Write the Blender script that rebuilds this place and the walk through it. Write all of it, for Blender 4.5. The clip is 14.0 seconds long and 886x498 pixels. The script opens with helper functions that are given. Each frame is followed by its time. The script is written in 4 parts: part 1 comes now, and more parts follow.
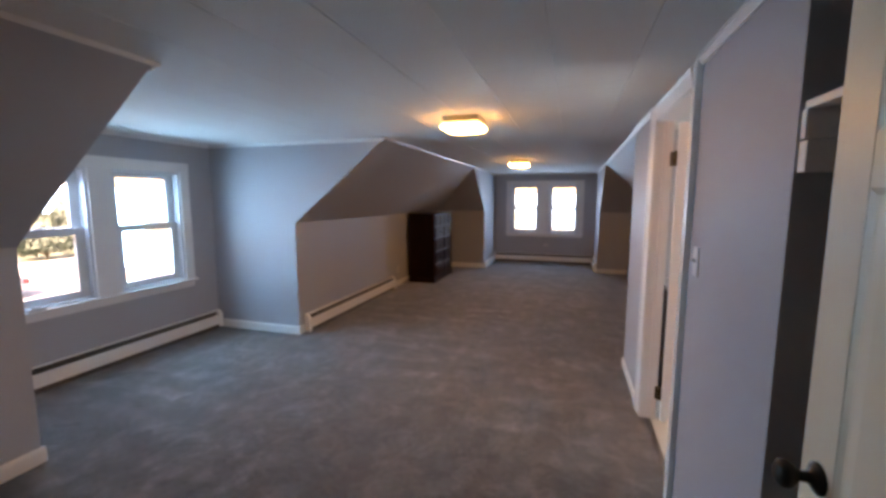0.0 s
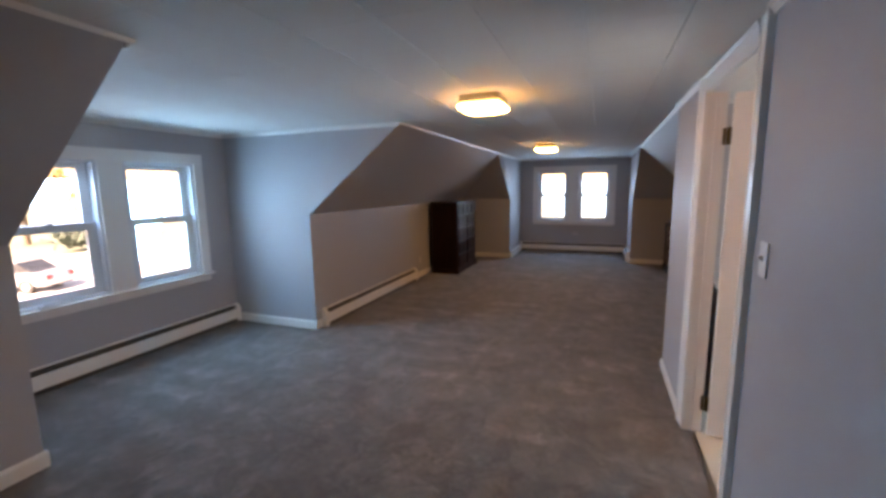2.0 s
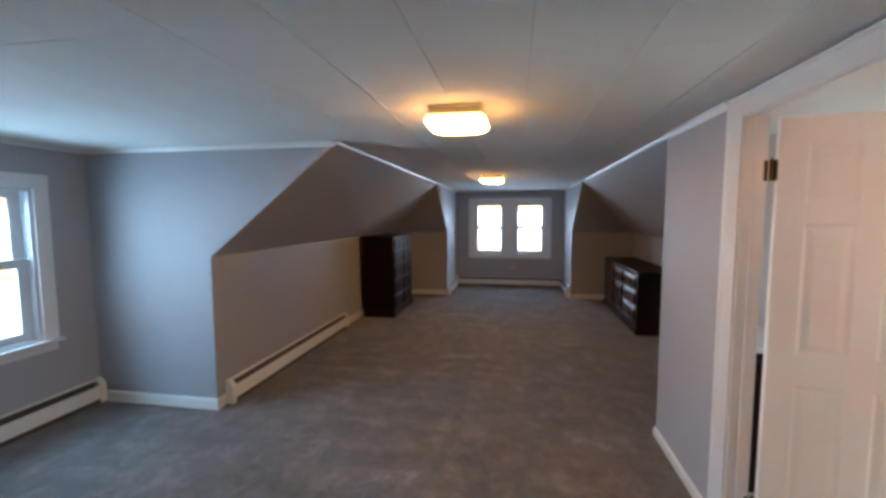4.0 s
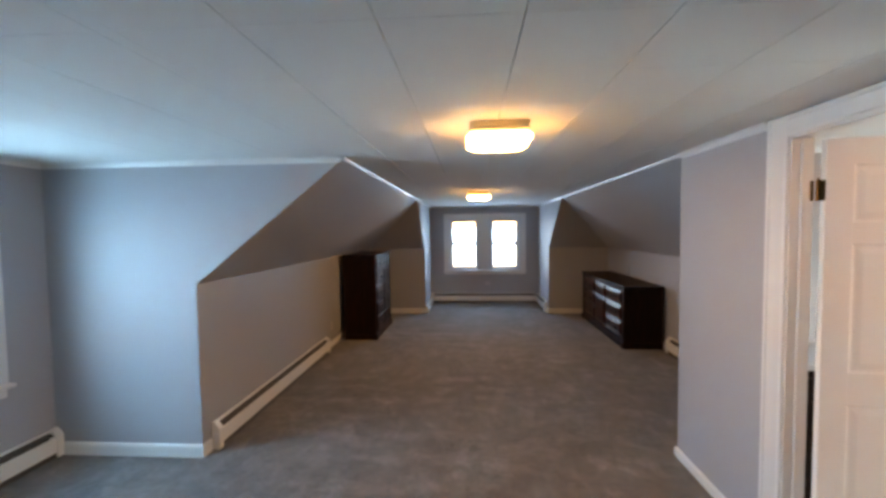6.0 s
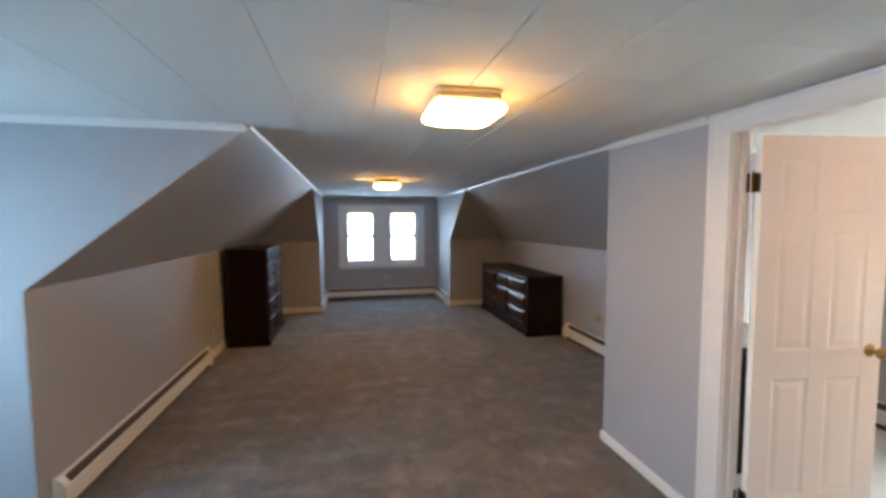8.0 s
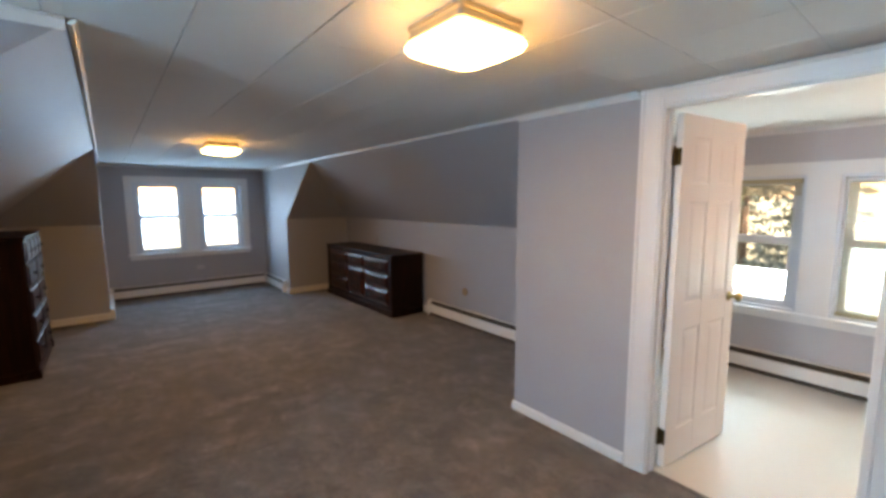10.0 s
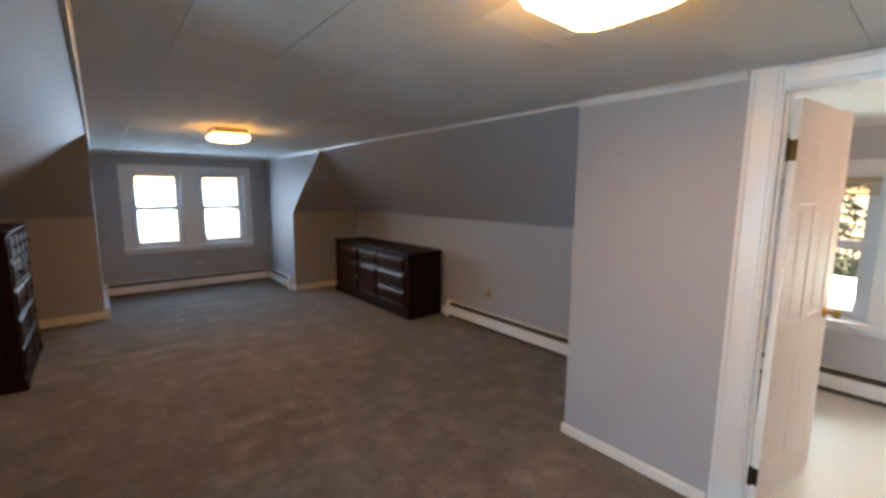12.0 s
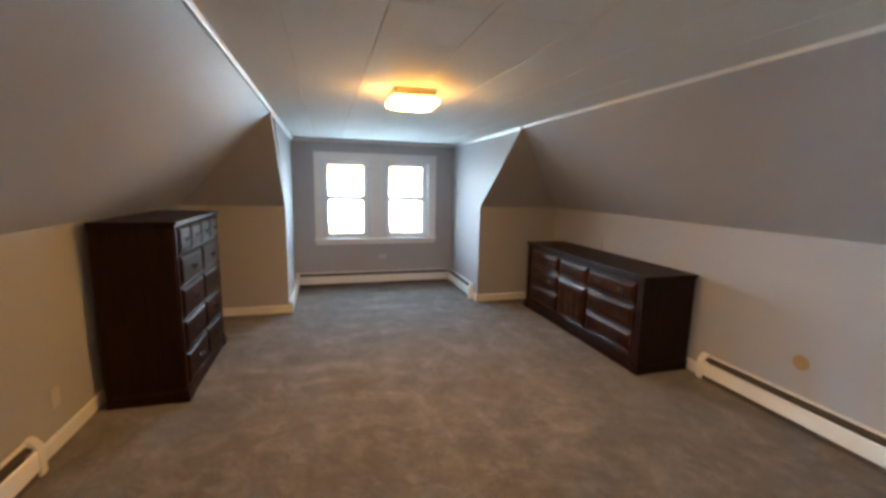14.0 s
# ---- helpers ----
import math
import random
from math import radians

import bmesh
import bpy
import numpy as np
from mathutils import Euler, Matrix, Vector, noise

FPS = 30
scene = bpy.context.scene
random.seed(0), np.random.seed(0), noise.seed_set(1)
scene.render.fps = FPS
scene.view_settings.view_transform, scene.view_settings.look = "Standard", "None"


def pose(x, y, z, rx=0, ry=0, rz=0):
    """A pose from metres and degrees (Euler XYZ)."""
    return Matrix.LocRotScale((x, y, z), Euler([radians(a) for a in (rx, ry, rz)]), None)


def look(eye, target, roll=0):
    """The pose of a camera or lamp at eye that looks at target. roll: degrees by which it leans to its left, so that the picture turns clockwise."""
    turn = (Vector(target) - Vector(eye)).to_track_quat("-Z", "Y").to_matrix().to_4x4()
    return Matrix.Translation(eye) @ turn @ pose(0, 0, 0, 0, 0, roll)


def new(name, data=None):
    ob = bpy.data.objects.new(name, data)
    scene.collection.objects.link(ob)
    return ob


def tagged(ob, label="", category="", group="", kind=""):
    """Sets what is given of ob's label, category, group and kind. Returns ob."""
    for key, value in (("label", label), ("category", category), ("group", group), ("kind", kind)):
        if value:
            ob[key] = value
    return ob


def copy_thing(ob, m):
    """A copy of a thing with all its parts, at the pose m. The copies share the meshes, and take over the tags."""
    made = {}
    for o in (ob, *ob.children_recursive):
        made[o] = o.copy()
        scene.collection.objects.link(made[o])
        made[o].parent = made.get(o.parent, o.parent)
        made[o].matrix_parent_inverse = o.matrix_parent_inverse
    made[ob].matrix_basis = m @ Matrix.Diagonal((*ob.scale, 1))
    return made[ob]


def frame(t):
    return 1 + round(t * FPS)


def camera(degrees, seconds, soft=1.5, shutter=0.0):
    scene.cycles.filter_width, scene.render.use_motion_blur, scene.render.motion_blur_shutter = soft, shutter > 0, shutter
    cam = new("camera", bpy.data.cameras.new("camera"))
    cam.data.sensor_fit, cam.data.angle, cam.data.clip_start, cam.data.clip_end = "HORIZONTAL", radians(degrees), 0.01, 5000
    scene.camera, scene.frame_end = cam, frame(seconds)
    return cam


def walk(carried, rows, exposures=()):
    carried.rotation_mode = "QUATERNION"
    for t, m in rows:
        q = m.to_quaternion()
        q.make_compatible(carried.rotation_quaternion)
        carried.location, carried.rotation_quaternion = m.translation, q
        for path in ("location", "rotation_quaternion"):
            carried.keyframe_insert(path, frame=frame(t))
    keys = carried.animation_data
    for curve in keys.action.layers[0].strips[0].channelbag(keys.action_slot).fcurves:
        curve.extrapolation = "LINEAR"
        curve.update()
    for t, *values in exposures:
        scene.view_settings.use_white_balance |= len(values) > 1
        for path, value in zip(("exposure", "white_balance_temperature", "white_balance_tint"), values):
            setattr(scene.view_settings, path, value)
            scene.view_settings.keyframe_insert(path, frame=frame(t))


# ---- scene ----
cam = camera(93.6, 14.0, soft=3.3)
PATH = [
    (0, (-0.001, -0.244, 1.493), (-0.583, 1.654, 1.253), 0.1),
    (0.5, (-0.03, -0.162, 1.495), (-0.687, 1.709, 1.228), -0.3),
    (1, (-0.041, -0.122, 1.501), (-0.733, 1.735, 1.236), -0.4),
    (1.5, (-0.031, -0.077, 1.499), (-0.743, 1.767, 1.193), -0.8),
    (2, (-0.021, 0.02, 1.494), (-0.722, 1.869, 1.199), -0.8),
    (2.5, (-0.077, 0.19, 1.494), (-0.744, 2.056, 1.224), -0.6),
    (3, (-0.176, 0.406, 1.515), (-0.736, 2.312, 1.28), -0.4),
    (3.5, (-0.327, 0.584, 1.537), (-0.77, 2.524, 1.34), -0.2),
    (6, (-0.921, 0.791, 1.596), (-1.051, 2.785, 1.5), -0.7),
    (6.5, (-0.948, 0.805, 1.592), (-1.073, 2.798, 1.498), -1.1),
    (7, (-1.013, 0.84, 1.58), (-1.002, 2.838, 1.483), -0.7),
    (7.5, (-1.107, 0.956, 1.564), (-0.932, 2.945, 1.451), -0.6),
    (8, (-1.242, 1.125, 1.568), (-0.812, 3.074, 1.436), -0.2),
    (8.5, (-1.432, 1.31, 1.548), (-0.746, 3.182, 1.396), 0.0),
    (9, (-1.563, 1.522, 1.523), (-0.631, 3.282, 1.344), -0.0),
    (11.5, (-1.808, 2.069, 1.55), (-0.426, 3.487, 1.269), -0.7),
    (12, (-1.733, 2.262, 1.557), (-0.472, 3.79, 1.282), 0.4),
    (12.5, (-1.624, 2.539, 1.552), (-0.53, 4.183, 1.238), 2.4),
    (13, (-1.565, 2.915, 1.511), (-0.668, 4.672, 1.186), 2.4),
    (13.5, (-1.483, 3.282, 1.495), (-0.763, 5.12, 1.174), 1.9),
    (14, (-1.349, 3.656, 1.514), (-0.808, 5.556, 1.202), 1.2),
]
EXPOSURES = [(0.0, 3.96, 11100, 50), (1.5, 3.88, 11000, 48), (3.5, 3.79, 11200, 45), (6.5, 4.21, 11600, 40), (9.0, 4.22, 11000, 38),
             (11.5, 4.05, 11000, 39), (12.5, 4.02, 13700, 41), (13.0, 4.20, 14100, 39), (14.0, 4.90, 14200, 37)]
walk(cam, [(t, look(eye, target, roll)) for t, eye, target, roll in PATH], EXPOSURES)

# ---- light ----
world = bpy.data.worlds.new("world")
scene.world = world
world.use_nodes = True
wn = world.node_tree
sky = wn.nodes.new("ShaderNodeTexSky")
sky.sky_type = "NISHITA"
sky.sun_disc = False
sky.ozone_density, sky.air_density = 1.5, 1.3
sky.dust_density = 1.0
SUN_EL, SUN_ROT = 40.0, 176.0
sky.sun_elevation, sky.sun_rotation = radians(SUN_EL), radians(SUN_ROT)
wn.links.new(sky.outputs[0], wn.nodes["Background"].inputs[0])
wn.nodes["Background"].inputs[1].default_value = 0.06
sun = new("sun", bpy.data.lights.new("sun", "SUN"))
sun.data.energy, sun.data.angle, sun.data.color = 3.0, radians(0.5), (1.0, 0.96, 0.90)
sa, se = radians(SUN_ROT), radians(SUN_EL)
sun_dir = Vector((math.sin(sa) * math.cos(se), math.cos(sa) * math.cos(se), math.sin(se)))
sun.matrix_world = look(sun_dir * 50, (0, 0, 0))
LAMP_COLOUR, LAMP_POWER = (1.0, 0.69, 0.26), 3.4


def window_light(x, y, z, turn, watts, high, tint, tilt=38, out=0.20):
    """Area lamp for daylight in one window opening; own -Z looks into the room."""
    l = new("window_light", bpy.data.lights.new("window_light", "AREA"))
    l.data.shape, l.data.size, l.data.size_y = "RECTANGLE", 0.49, high
    l.data.energy, l.data.color = watts, tint
    l.matrix_world = pose(x, y, z, 0, 0, turn) @ pose(0, out, 0.03, -90 + tilt, 0, 0)


for c in (-0.44, 0.44):
    window_light(-0.610 + c, 9.82, 1.17, 0, 2.1, 0.98, (0.14, 0.53, 1.0), 32, 0.40)
# low bathroom lamps, added in place of light off the bright lawn
window_light(2.66, 2.905, 0.76, -90, 1.2, 0.20, (0.34, 0.72, 1.0), 0)
window_light(2.66, 2.025, 0.92, -90, 1.2, 0.44, (0.34, 0.72, 1.0), 4)
window_light(-3.93, 1.935, 1.465, 90, 1.3, 0.36, (0.15, 0.54, 1.0), 46)
window_light(-3.93, 2.815, 1.14, 90, 4.3, 0.98, (0.08, 0.53, 1.0), 32, 0.40)


# ---- materials ----
def mat(name, base=(0.8, 0.8, 0.8), rough=0.6, metal=0.0, vary=0.06, scale=3.0, fine=0.03, fine_scale=120.0,
        bump=0.1, bump_dist=0.002, spec=0.5, per_piece=0.0):
    """Painted or plain surface: two scales of noise in the colour, fine relief."""
    m = bpy.data.materials.new(name)
    m.use_nodes = True
    nt = m.node_tree
    b = nt.nodes["Principled BSDF"]
    b.inputs["Roughness"].default_value = rough
    b.inputs["Metallic"].default_value = metal
    b.inputs["Specular IOR Level"].default_value = spec
    geo = nt.nodes.new("ShaderNodeNewGeometry")
    n1 = nt.nodes.new("ShaderNodeTexNoise")
    n1.inputs["Scale"].default_value, n1.inputs["Detail"].default_value = scale, 4
    n2 = nt.nodes.new("ShaderNodeTexNoise")
    n2.inputs["Scale"].default_value, n2.inputs["Detail"].default_value = fine_scale, 3
    nt.links.new(geo.outputs["Position"], n1.inputs["Vector"])
    nt.links.new(geo.outputs["Position"], n2.inputs["Vector"])
    a1 = nt.nodes.new("ShaderNodeMath")
    a1.operation = "MULTIPLY_ADD"
    a1.inputs[1].default_value, a1.inputs[2].default_value = vary * 2, 1 - vary
    nt.links.new(n1.outputs["Fac"], a1.inputs[0])
    a2 = nt.nodes.new("ShaderNodeMath")
    a2.operation = "MULTIPLY_ADD"
    a2.inputs[1].default_value, a2.inputs[2].default_value = fine * 2, -fine
    nt.links.new(n2.outputs["Fac"], a2.inputs[0])
    s = nt.nodes.new("ShaderNodeMath")
    s.operation = "ADD"
    nt.links.new(a1.outputs[0], s.inputs[0])
    nt.links.new(a2.outputs[0], s.inputs[1])
    if per_piece:
        isl = nt.nodes.new("ShaderNodeMath")
        isl.operation = "MULTIPLY_ADD"
        isl.inputs[1].default_value, isl.inputs[2].default_value = per_piece, -per_piece / 2
        nt.links.new(geo.outputs["Random Per Island"], isl.inputs[0])
        s2 = nt.nodes.new("ShaderNodeMath")
        s2.operation = "ADD"
        nt.links.new(s.outputs[0], s2.inputs[0])
        nt.links.new(isl.outputs[0], s2.inputs[1])
        s = s2
    mix = nt.nodes.new("ShaderNodeVectorMath")
    mix.operation = "SCALE"
    mix.inputs[0].default_value = base
    nt.links.new(s.outputs[0], mix.inputs["Scale"])
    nt.links.new(mix.outputs[0], b.inputs["Base Color"])
    r = nt.nodes.new("ShaderNodeMath")
    r.operation = "MULTIPLY_ADD"
    r.inputs[1].default_value, r.inputs[2].default_value = 0.16, rough - 0.08
    nt.links.new(n1.outputs["Fac"], r.inputs[0])
    nt.links.new(r.outputs[0], b.inputs["Roughness"])
    if bump:
        bm_ = nt.nodes.new("ShaderNodeBump")
        bm_.inputs["Strength"].default_value, bm_.inputs["Distance"].default_value = bump, bump_dist
        nt.links.new(n2.outputs["Fac"], bm_.inputs["Height"])
        nt.links.new(bm_.outputs[0], b.inputs["Normal"])
    return m


def carpet_mat():
    """Cut pile: tufts, brushed patches where the nap lies the other way, and vacuum strokes."""
    m = bpy.data.materials.new("carpet_pile")
    m.use_nodes = True
    nt = m.node_tree
    b = nt.nodes["Principled BSDF"]
    b.inputs["Roughness"].default_value = 0.95
    b.inputs["Specular IOR Level"].default_value = 0.1
    b.inputs["Sheen Weight"].default_value = 0.25
    b.inputs["Sheen Roughness"].default_value = 0.6
    geo = nt.nodes.new("ShaderNodeNewGeometry")

    def tex(scale, detail, rough=0.6, stretch=(1, 1, 1), turn=0.0, dist=0.0):
        mp = nt.nodes.new("ShaderNodeMapping")
        mp.inputs["Scale"].default_value = stretch
        mp.inputs["Rotation"].default_value = (0, 0, radians(turn))
        n = nt.nodes.new("ShaderNodeTexNoise")
        n.inputs["Scale"].default_value, n.inputs["Detail"].default_value = scale, detail
        n.inputs["Roughness"].default_value, n.inputs["Distortion"].default_value = rough, dist
        nt.links.new(geo.outputs["Position"], mp.inputs["Vector"])
        nt.links.new(mp.outputs[0], n.inputs["Vector"])
        return n

    def ramp(n, lo, hi, c0, c1):
        r = nt.nodes.new("ShaderNodeMapRange")
        r.inputs["From Min"].default_value, r.inputs["From Max"].default_value = lo, hi
        r.inputs["To Min"].default_value, r.inputs["To Max"].default_value = c0, c1
        nt.links.new(n.outputs["Fac"], r.inputs["Value"])
        return r

    def mul(a, c):
        k = nt.nodes.new("ShaderNodeMath")
        k.operation = "MULTIPLY"
        nt.links.new(a.outputs[0], k.inputs[0])
        nt.links.new(c.outputs[0], k.inputs[1])
        return k

    big = ramp(tex(2.2, 3, 0.55, dist=0.3), 0.32, 0.68, 0.80, 1.20)
    nap = ramp(tex(6.5, 6, 0.64, (1, 0.8, 1), 20, 0.2), 0.47, 0.62, 0.88, 1.26)
    stroke = mul(ramp(tex(5.5, 5, 0.6, (0.7, 1.2, 1), 12, 0.5), 0.44, 0.60, 0.93, 1.09),
                 ramp(tex(4.0, 5, 0.62, (1.3, 0.6, 1), -24, 0.7), 0.44, 0.60, 0.93, 1.10))
    mottle = mul(ramp(tex(34, 4, 0.7), 0.3, 0.7, 0.76, 1.24), ramp(tex(13, 5, 0.6, (1, 0.7, 1), 50, 0.4), 0.54, 0.68, 0.98, 1.24))
    tuft_n = tex(330, 2, 0.6)
    tuft = ramp(tuft_n, 0.3, 0.7, 0.7, 1.3)
    wv = nt.nodes.new("ShaderNodeTexWave")
    wv.wave_type, wv.bands_direction = "BANDS", "Y"
    wv.inputs["Scale"].default_value, wv.inputs["Distortion"].default_value = 1.0, 4.0
    wv.inputs["Detail"].default_value, wv.inputs["Detail Scale"].default_value = 3.0, 1.1
    nt.links.new(geo.outputs["Position"], wv.inputs["Vector"])
    patch = ramp(tex(0.8, 2, 0.5, dist=0.3), 0.47, 0.60, 0.0, 0.30)
    bands = nt.nodes.new("ShaderNodeMath")
    bands.operation = "MULTIPLY_ADD"
    bands.inputs[2].default_value = 0.95
    sharp = nt.nodes.new("ShaderNodeMapRange")
    sharp.interpolation_type = "SMOOTHSTEP"
    sharp.inputs["From Min"].default_value, sharp.inputs["From Max"].default_value = 0.5, 0.95
    nt.links.new(wv.outputs["Fac"], sharp.inputs["Value"])
    nt.links.new(sharp.outputs[0], bands.inputs[0])
    nt.links.new(patch.outputs[0], bands.inputs[1])
    f = mul(mul(mul(big, nap), mul(stroke, mottle)), mul(tuft, bands))
    col = nt.nodes.new("ShaderNodeVectorMath")
    col.operation = "SCALE"
    col.inputs[0].default_value = CARPET
    nt.links.new(f.outputs[0], col.inputs["Scale"])
    nt.links.new(col.outputs[0], b.inputs["Base Color"])
    bp = nt.nodes.new("ShaderNodeBump")
    bp.inputs["Strength"].default_value, bp.inputs["Distance"].default_value = 0.7, 0.006
    nt.links.new(tuft_n.outputs["Fac"], bp.inputs["Height"])
    bp2 = nt.nodes.new("ShaderNodeBump")
    bp2.inputs["Strength"].default_value, bp2.inputs["Distance"].default_value = 0.5, 0.02
    nt.links.new(nap.outputs[0], bp2.inputs["Height"])
    nt.links.new(bp.outputs[0], bp2.inputs["Normal"])
    nt.links.new(bp2.outputs[0], b.inputs["Normal"])
    return m


def wood_mat(name, dark, light, rough=0.35, axis=(1, 12, 12), spec=0.28):
    m = bpy.data.materials.new(name)
    m.use_nodes = True
    nt = m.node_tree
    b = nt.nodes["Principled BSDF"]
    b.inputs["Specular IOR Level"].default_value = spec
    tc = nt.nodes.new("ShaderNodeTexCoord")
    mp = nt.nodes.new("ShaderNodeMapping")
    mp.inputs["Scale"].default_value = axis
    nt.links.new(tc.outputs["Object"], mp.inputs["Vector"])
    n = nt.nodes.new("ShaderNodeTexNoise")
    n.inputs["Scale"].default_value, n.inputs["Detail"].default_value, n.inputs["Distortion"].default_value = 3.0, 6, 1.2
    nt.links.new(mp.outputs[0], n.inputs["Vector"])
    r = nt.nodes.new("ShaderNodeValToRGB")
    r.color_ramp.elements[0].position, r.color_ramp.elements[1].position = 0.3, 0.72
    r.color_ramp.elements[0].color, r.color_ramp.elements[1].color = (*dark, 1), (*light, 1)
    nt.links.new(n.outputs["Fac"], r.inputs["Fac"])
    nt.links.new(r.outputs[0], b.inputs["Base Color"])
    rr = nt.nodes.new("ShaderNodeMath")
    rr.operation = "MULTIPLY_ADD"
    rr.inputs[1].default_value, rr.inputs[2].default_value = 0.2, rough - 0.1
    nt.links.new(n.outputs["Fac"], rr.inputs[0])
    nt.links.new(rr.outputs[0], b.inputs["Roughness"])
    bp = nt.nodes.new("ShaderNodeBump")
    bp.inputs["Strength"].default_value, bp.inputs["Distance"].default_value = 0.15, 0.001
    nt.links.new(n.outputs["Fac"], bp.inputs["Height"])
    nt.links.new(bp.outputs[0], b.inputs["Normal"])
    return m


def glow_mat(name, colour, strength):
    m = bpy.data.materials.new(name)
    m.use_nodes = True
    b = m.node_tree.nodes["Principled BSDF"]
    b.inputs["Base Color"].default_value = (0.9, 0.88, 0.82, 1)
    b.inputs["Roughness"].default_value = 0.3
    b.inputs["Emission Color"].default_value = (*colour, 1)
    b.inputs["Emission Strength"].default_value = strength
    return m


def glass_mat():
    m = bpy.data.materials.new("window_glass")
    m.use_nodes = True
    b = m.node_tree.nodes["Principled BSDF"]
    b.inputs["Base Color"].default_value = (0.96, 0.98, 0.97, 1)
    b.inputs["Roughness"].default_value = 0.0
    b.inputs["IOR"].default_value = 1.45
    b.inputs["Transmission Weight"].default_value = 1.0
    return m


def shade_mat():
    m = bpy.data.materials.new("sheer_shade_cloth")
    m.use_nodes = True
    nt = m.node_tree
    out = nt.nodes["Material Output"]
    tr = nt.nodes.new("ShaderNodeBsdfTransparent")
    tr.inputs[0].default_value = (0.80, 0.84, 0.76, 1)
    tl = nt.nodes.new("ShaderNodeBsdfTranslucent")
    tl.inputs[0].default_value = (0.86, 0.72, 0.56, 1)
    df = nt.nodes.new("ShaderNodeBsdfDiffuse")
    df.inputs[0].default_value = (0.75, 0.76, 0.70, 1)
    wv = nt.nodes.new("ShaderNodeTexNoise")
    wv.inputs["Scale"].default_value = 60
    mr = nt.nodes.new("ShaderNodeMapRange")
    mr.inputs["To Min"].default_value, mr.inputs["To Max"].default_value = 0.24, 0.32
    nt.links.new(wv.outputs["Fac"], mr.inputs["Value"])
    a = nt.nodes.new("ShaderNodeMixShader")
    a.inputs[0].default_value = 0.25
    nt.links.new(tl.outputs[0], a.inputs[1])
    nt.links.new(df.outputs[0], a.inputs[2])
    c = nt.nodes.new("ShaderNodeMixShader")
    nt.links.new(mr.outputs[0], c.inputs[0])
    nt.links.new(tr.outputs[0], c.inputs[1])
    nt.links.new(a.outputs[0], c.inputs[2])
    nt.links.new(c.outputs[0], out.inputs["Surface"])
    return m


CARPET = (0.117, 0.109, 0.108)
WALL = mat("wall_paint", (0.378, 0.388, 0.415), 0.55, vary=0.03, scale=1.3, fine=0.02, fine_scale=260, bump=0.12, bump_dist=0.0015)
CEIL = mat("ceiling_tile_paint", (0.76, 0.76, 0.74), 0.85, spec=0.15, vary=0.035, scale=1.1, fine=0.02, fine_scale=200, bump=0.12, bump_dist=0.0015, per_piece=0.012)
SEAM = mat("ceiling_joint_shadow_board", (0.30, 0.29, 0.28), 0.9)
TRIM = mat("white_trim_paint", (0.73, 0.73, 0.72), 0.32, vary=0.03, scale=4, fine=0.015, fine_scale=90, bump=0.08, bump_dist=0.001)
# warm light from the landing is put into this door's colour
DOOR_WARM = mat("warm_lit_door_paint", (0.82, 0.66, 0.49), 0.4, vary=0.03, scale=3, fine=0.02, fine_scale=140, bump=0.1, bump_dist=0.001)
DOORP = mat("white_door_paint", (0.82, 0.79, 0.77), 0.55, vary=0.025, scale=3, fine=0.02, fine_scale=140, bump=0.1, bump_dist=0.001)
VINYL = mat("white_vinyl", (0.62, 0.66, 0.70), 0.3, vary=0.02, bump=0.03)
HEATER = mat("heater_enamel", (0.80, 0.79, 0.76), 0.4, vary=0.05, scale=5, fine=0.03, fine_scale=60, bump=0.05)
DARKMETAL = mat("heater_dark_slot", (0.075, 0.055, 0.042), 0.6, vary=0.2)
FIN = mat("heater_fins", (0.22, 0.21, 0.20), 0.4, metal=0.9, vary=0.2)
BRASS = mat("aged_brass", (0.42, 0.29, 0.12), 0.32, metal=1.0, vary=0.2, scale=30)
HINGE = mat("tarnished_brass_hinge", (0.10, 0.068, 0.028), 0.38, metal=1.0, vary=0.25, scale=30)
BRONZE = mat("dark_bronze", (0.030, 0.024, 0.020), 0.48, metal=0.5, vary=0.2, scale=30)
LAMPBASE = mat("lamp_base_brass_paint", (0.60, 0.51, 0.36), 0.4, metal=0.6, vary=0.06, scale=12)
PAINTED = mat("wall_coloured_plate", (0.50, 0.50, 0.51), 0.45, bump=0)
PLATE = mat("white_plate_plastic", (0.68, 0.68, 0.67), 0.35, bump=0)
CABLE = mat("grey_cable_jacket", (0.24, 0.23, 0.22), 0.6, bump=0)
TAN = mat("tan_plate_plastic", (0.38, 0.26, 0.14), 0.4, bump=0)
TILEFLOOR = mat("bathroom_sheet_vinyl", (0.60, 0.60, 0.57), 0.5, vary=0.02, scale=2.5, fine=0.03, fine_scale=30, bump=0.04, spec=0.3)
PORCELAIN = mat("white_porcelain", (0.85, 0.85, 0.85), 0.08, vary=0.01, bump=0)
BATHWALL = mat("bathroom_wall_paint", (0.46, 0.465, 0.49), 0.5, vary=0.03, scale=1.3, fine=0.02, fine_scale=260, bump=0.12, bump_dist=0.0015)
# brown tint carries the warm landing light that no lamp gives the closet
CLOSET = mat("closet_wall_warm_tint", (0.68, 0.49, 0.40), 0.7, vary=0.08, scale=2, bump=0.1)
CHERRY = wood_mat("dark_cherry_wood", (0.011, 0.0031, 0.0017), (0.028, 0.0070, 0.0032), 0.42, (7, 7, 0.7), 0.14)
# same wood on both pieces; the chest's copy is darkened for weaker lamp light
SHADED_FACE = wood_mat("shaded_chest_drawer_front", (0.008, 0.0028, 0.0015), (0.034, 0.010, 0.004), 0.40, (1.2, 5, 5), 0.07)
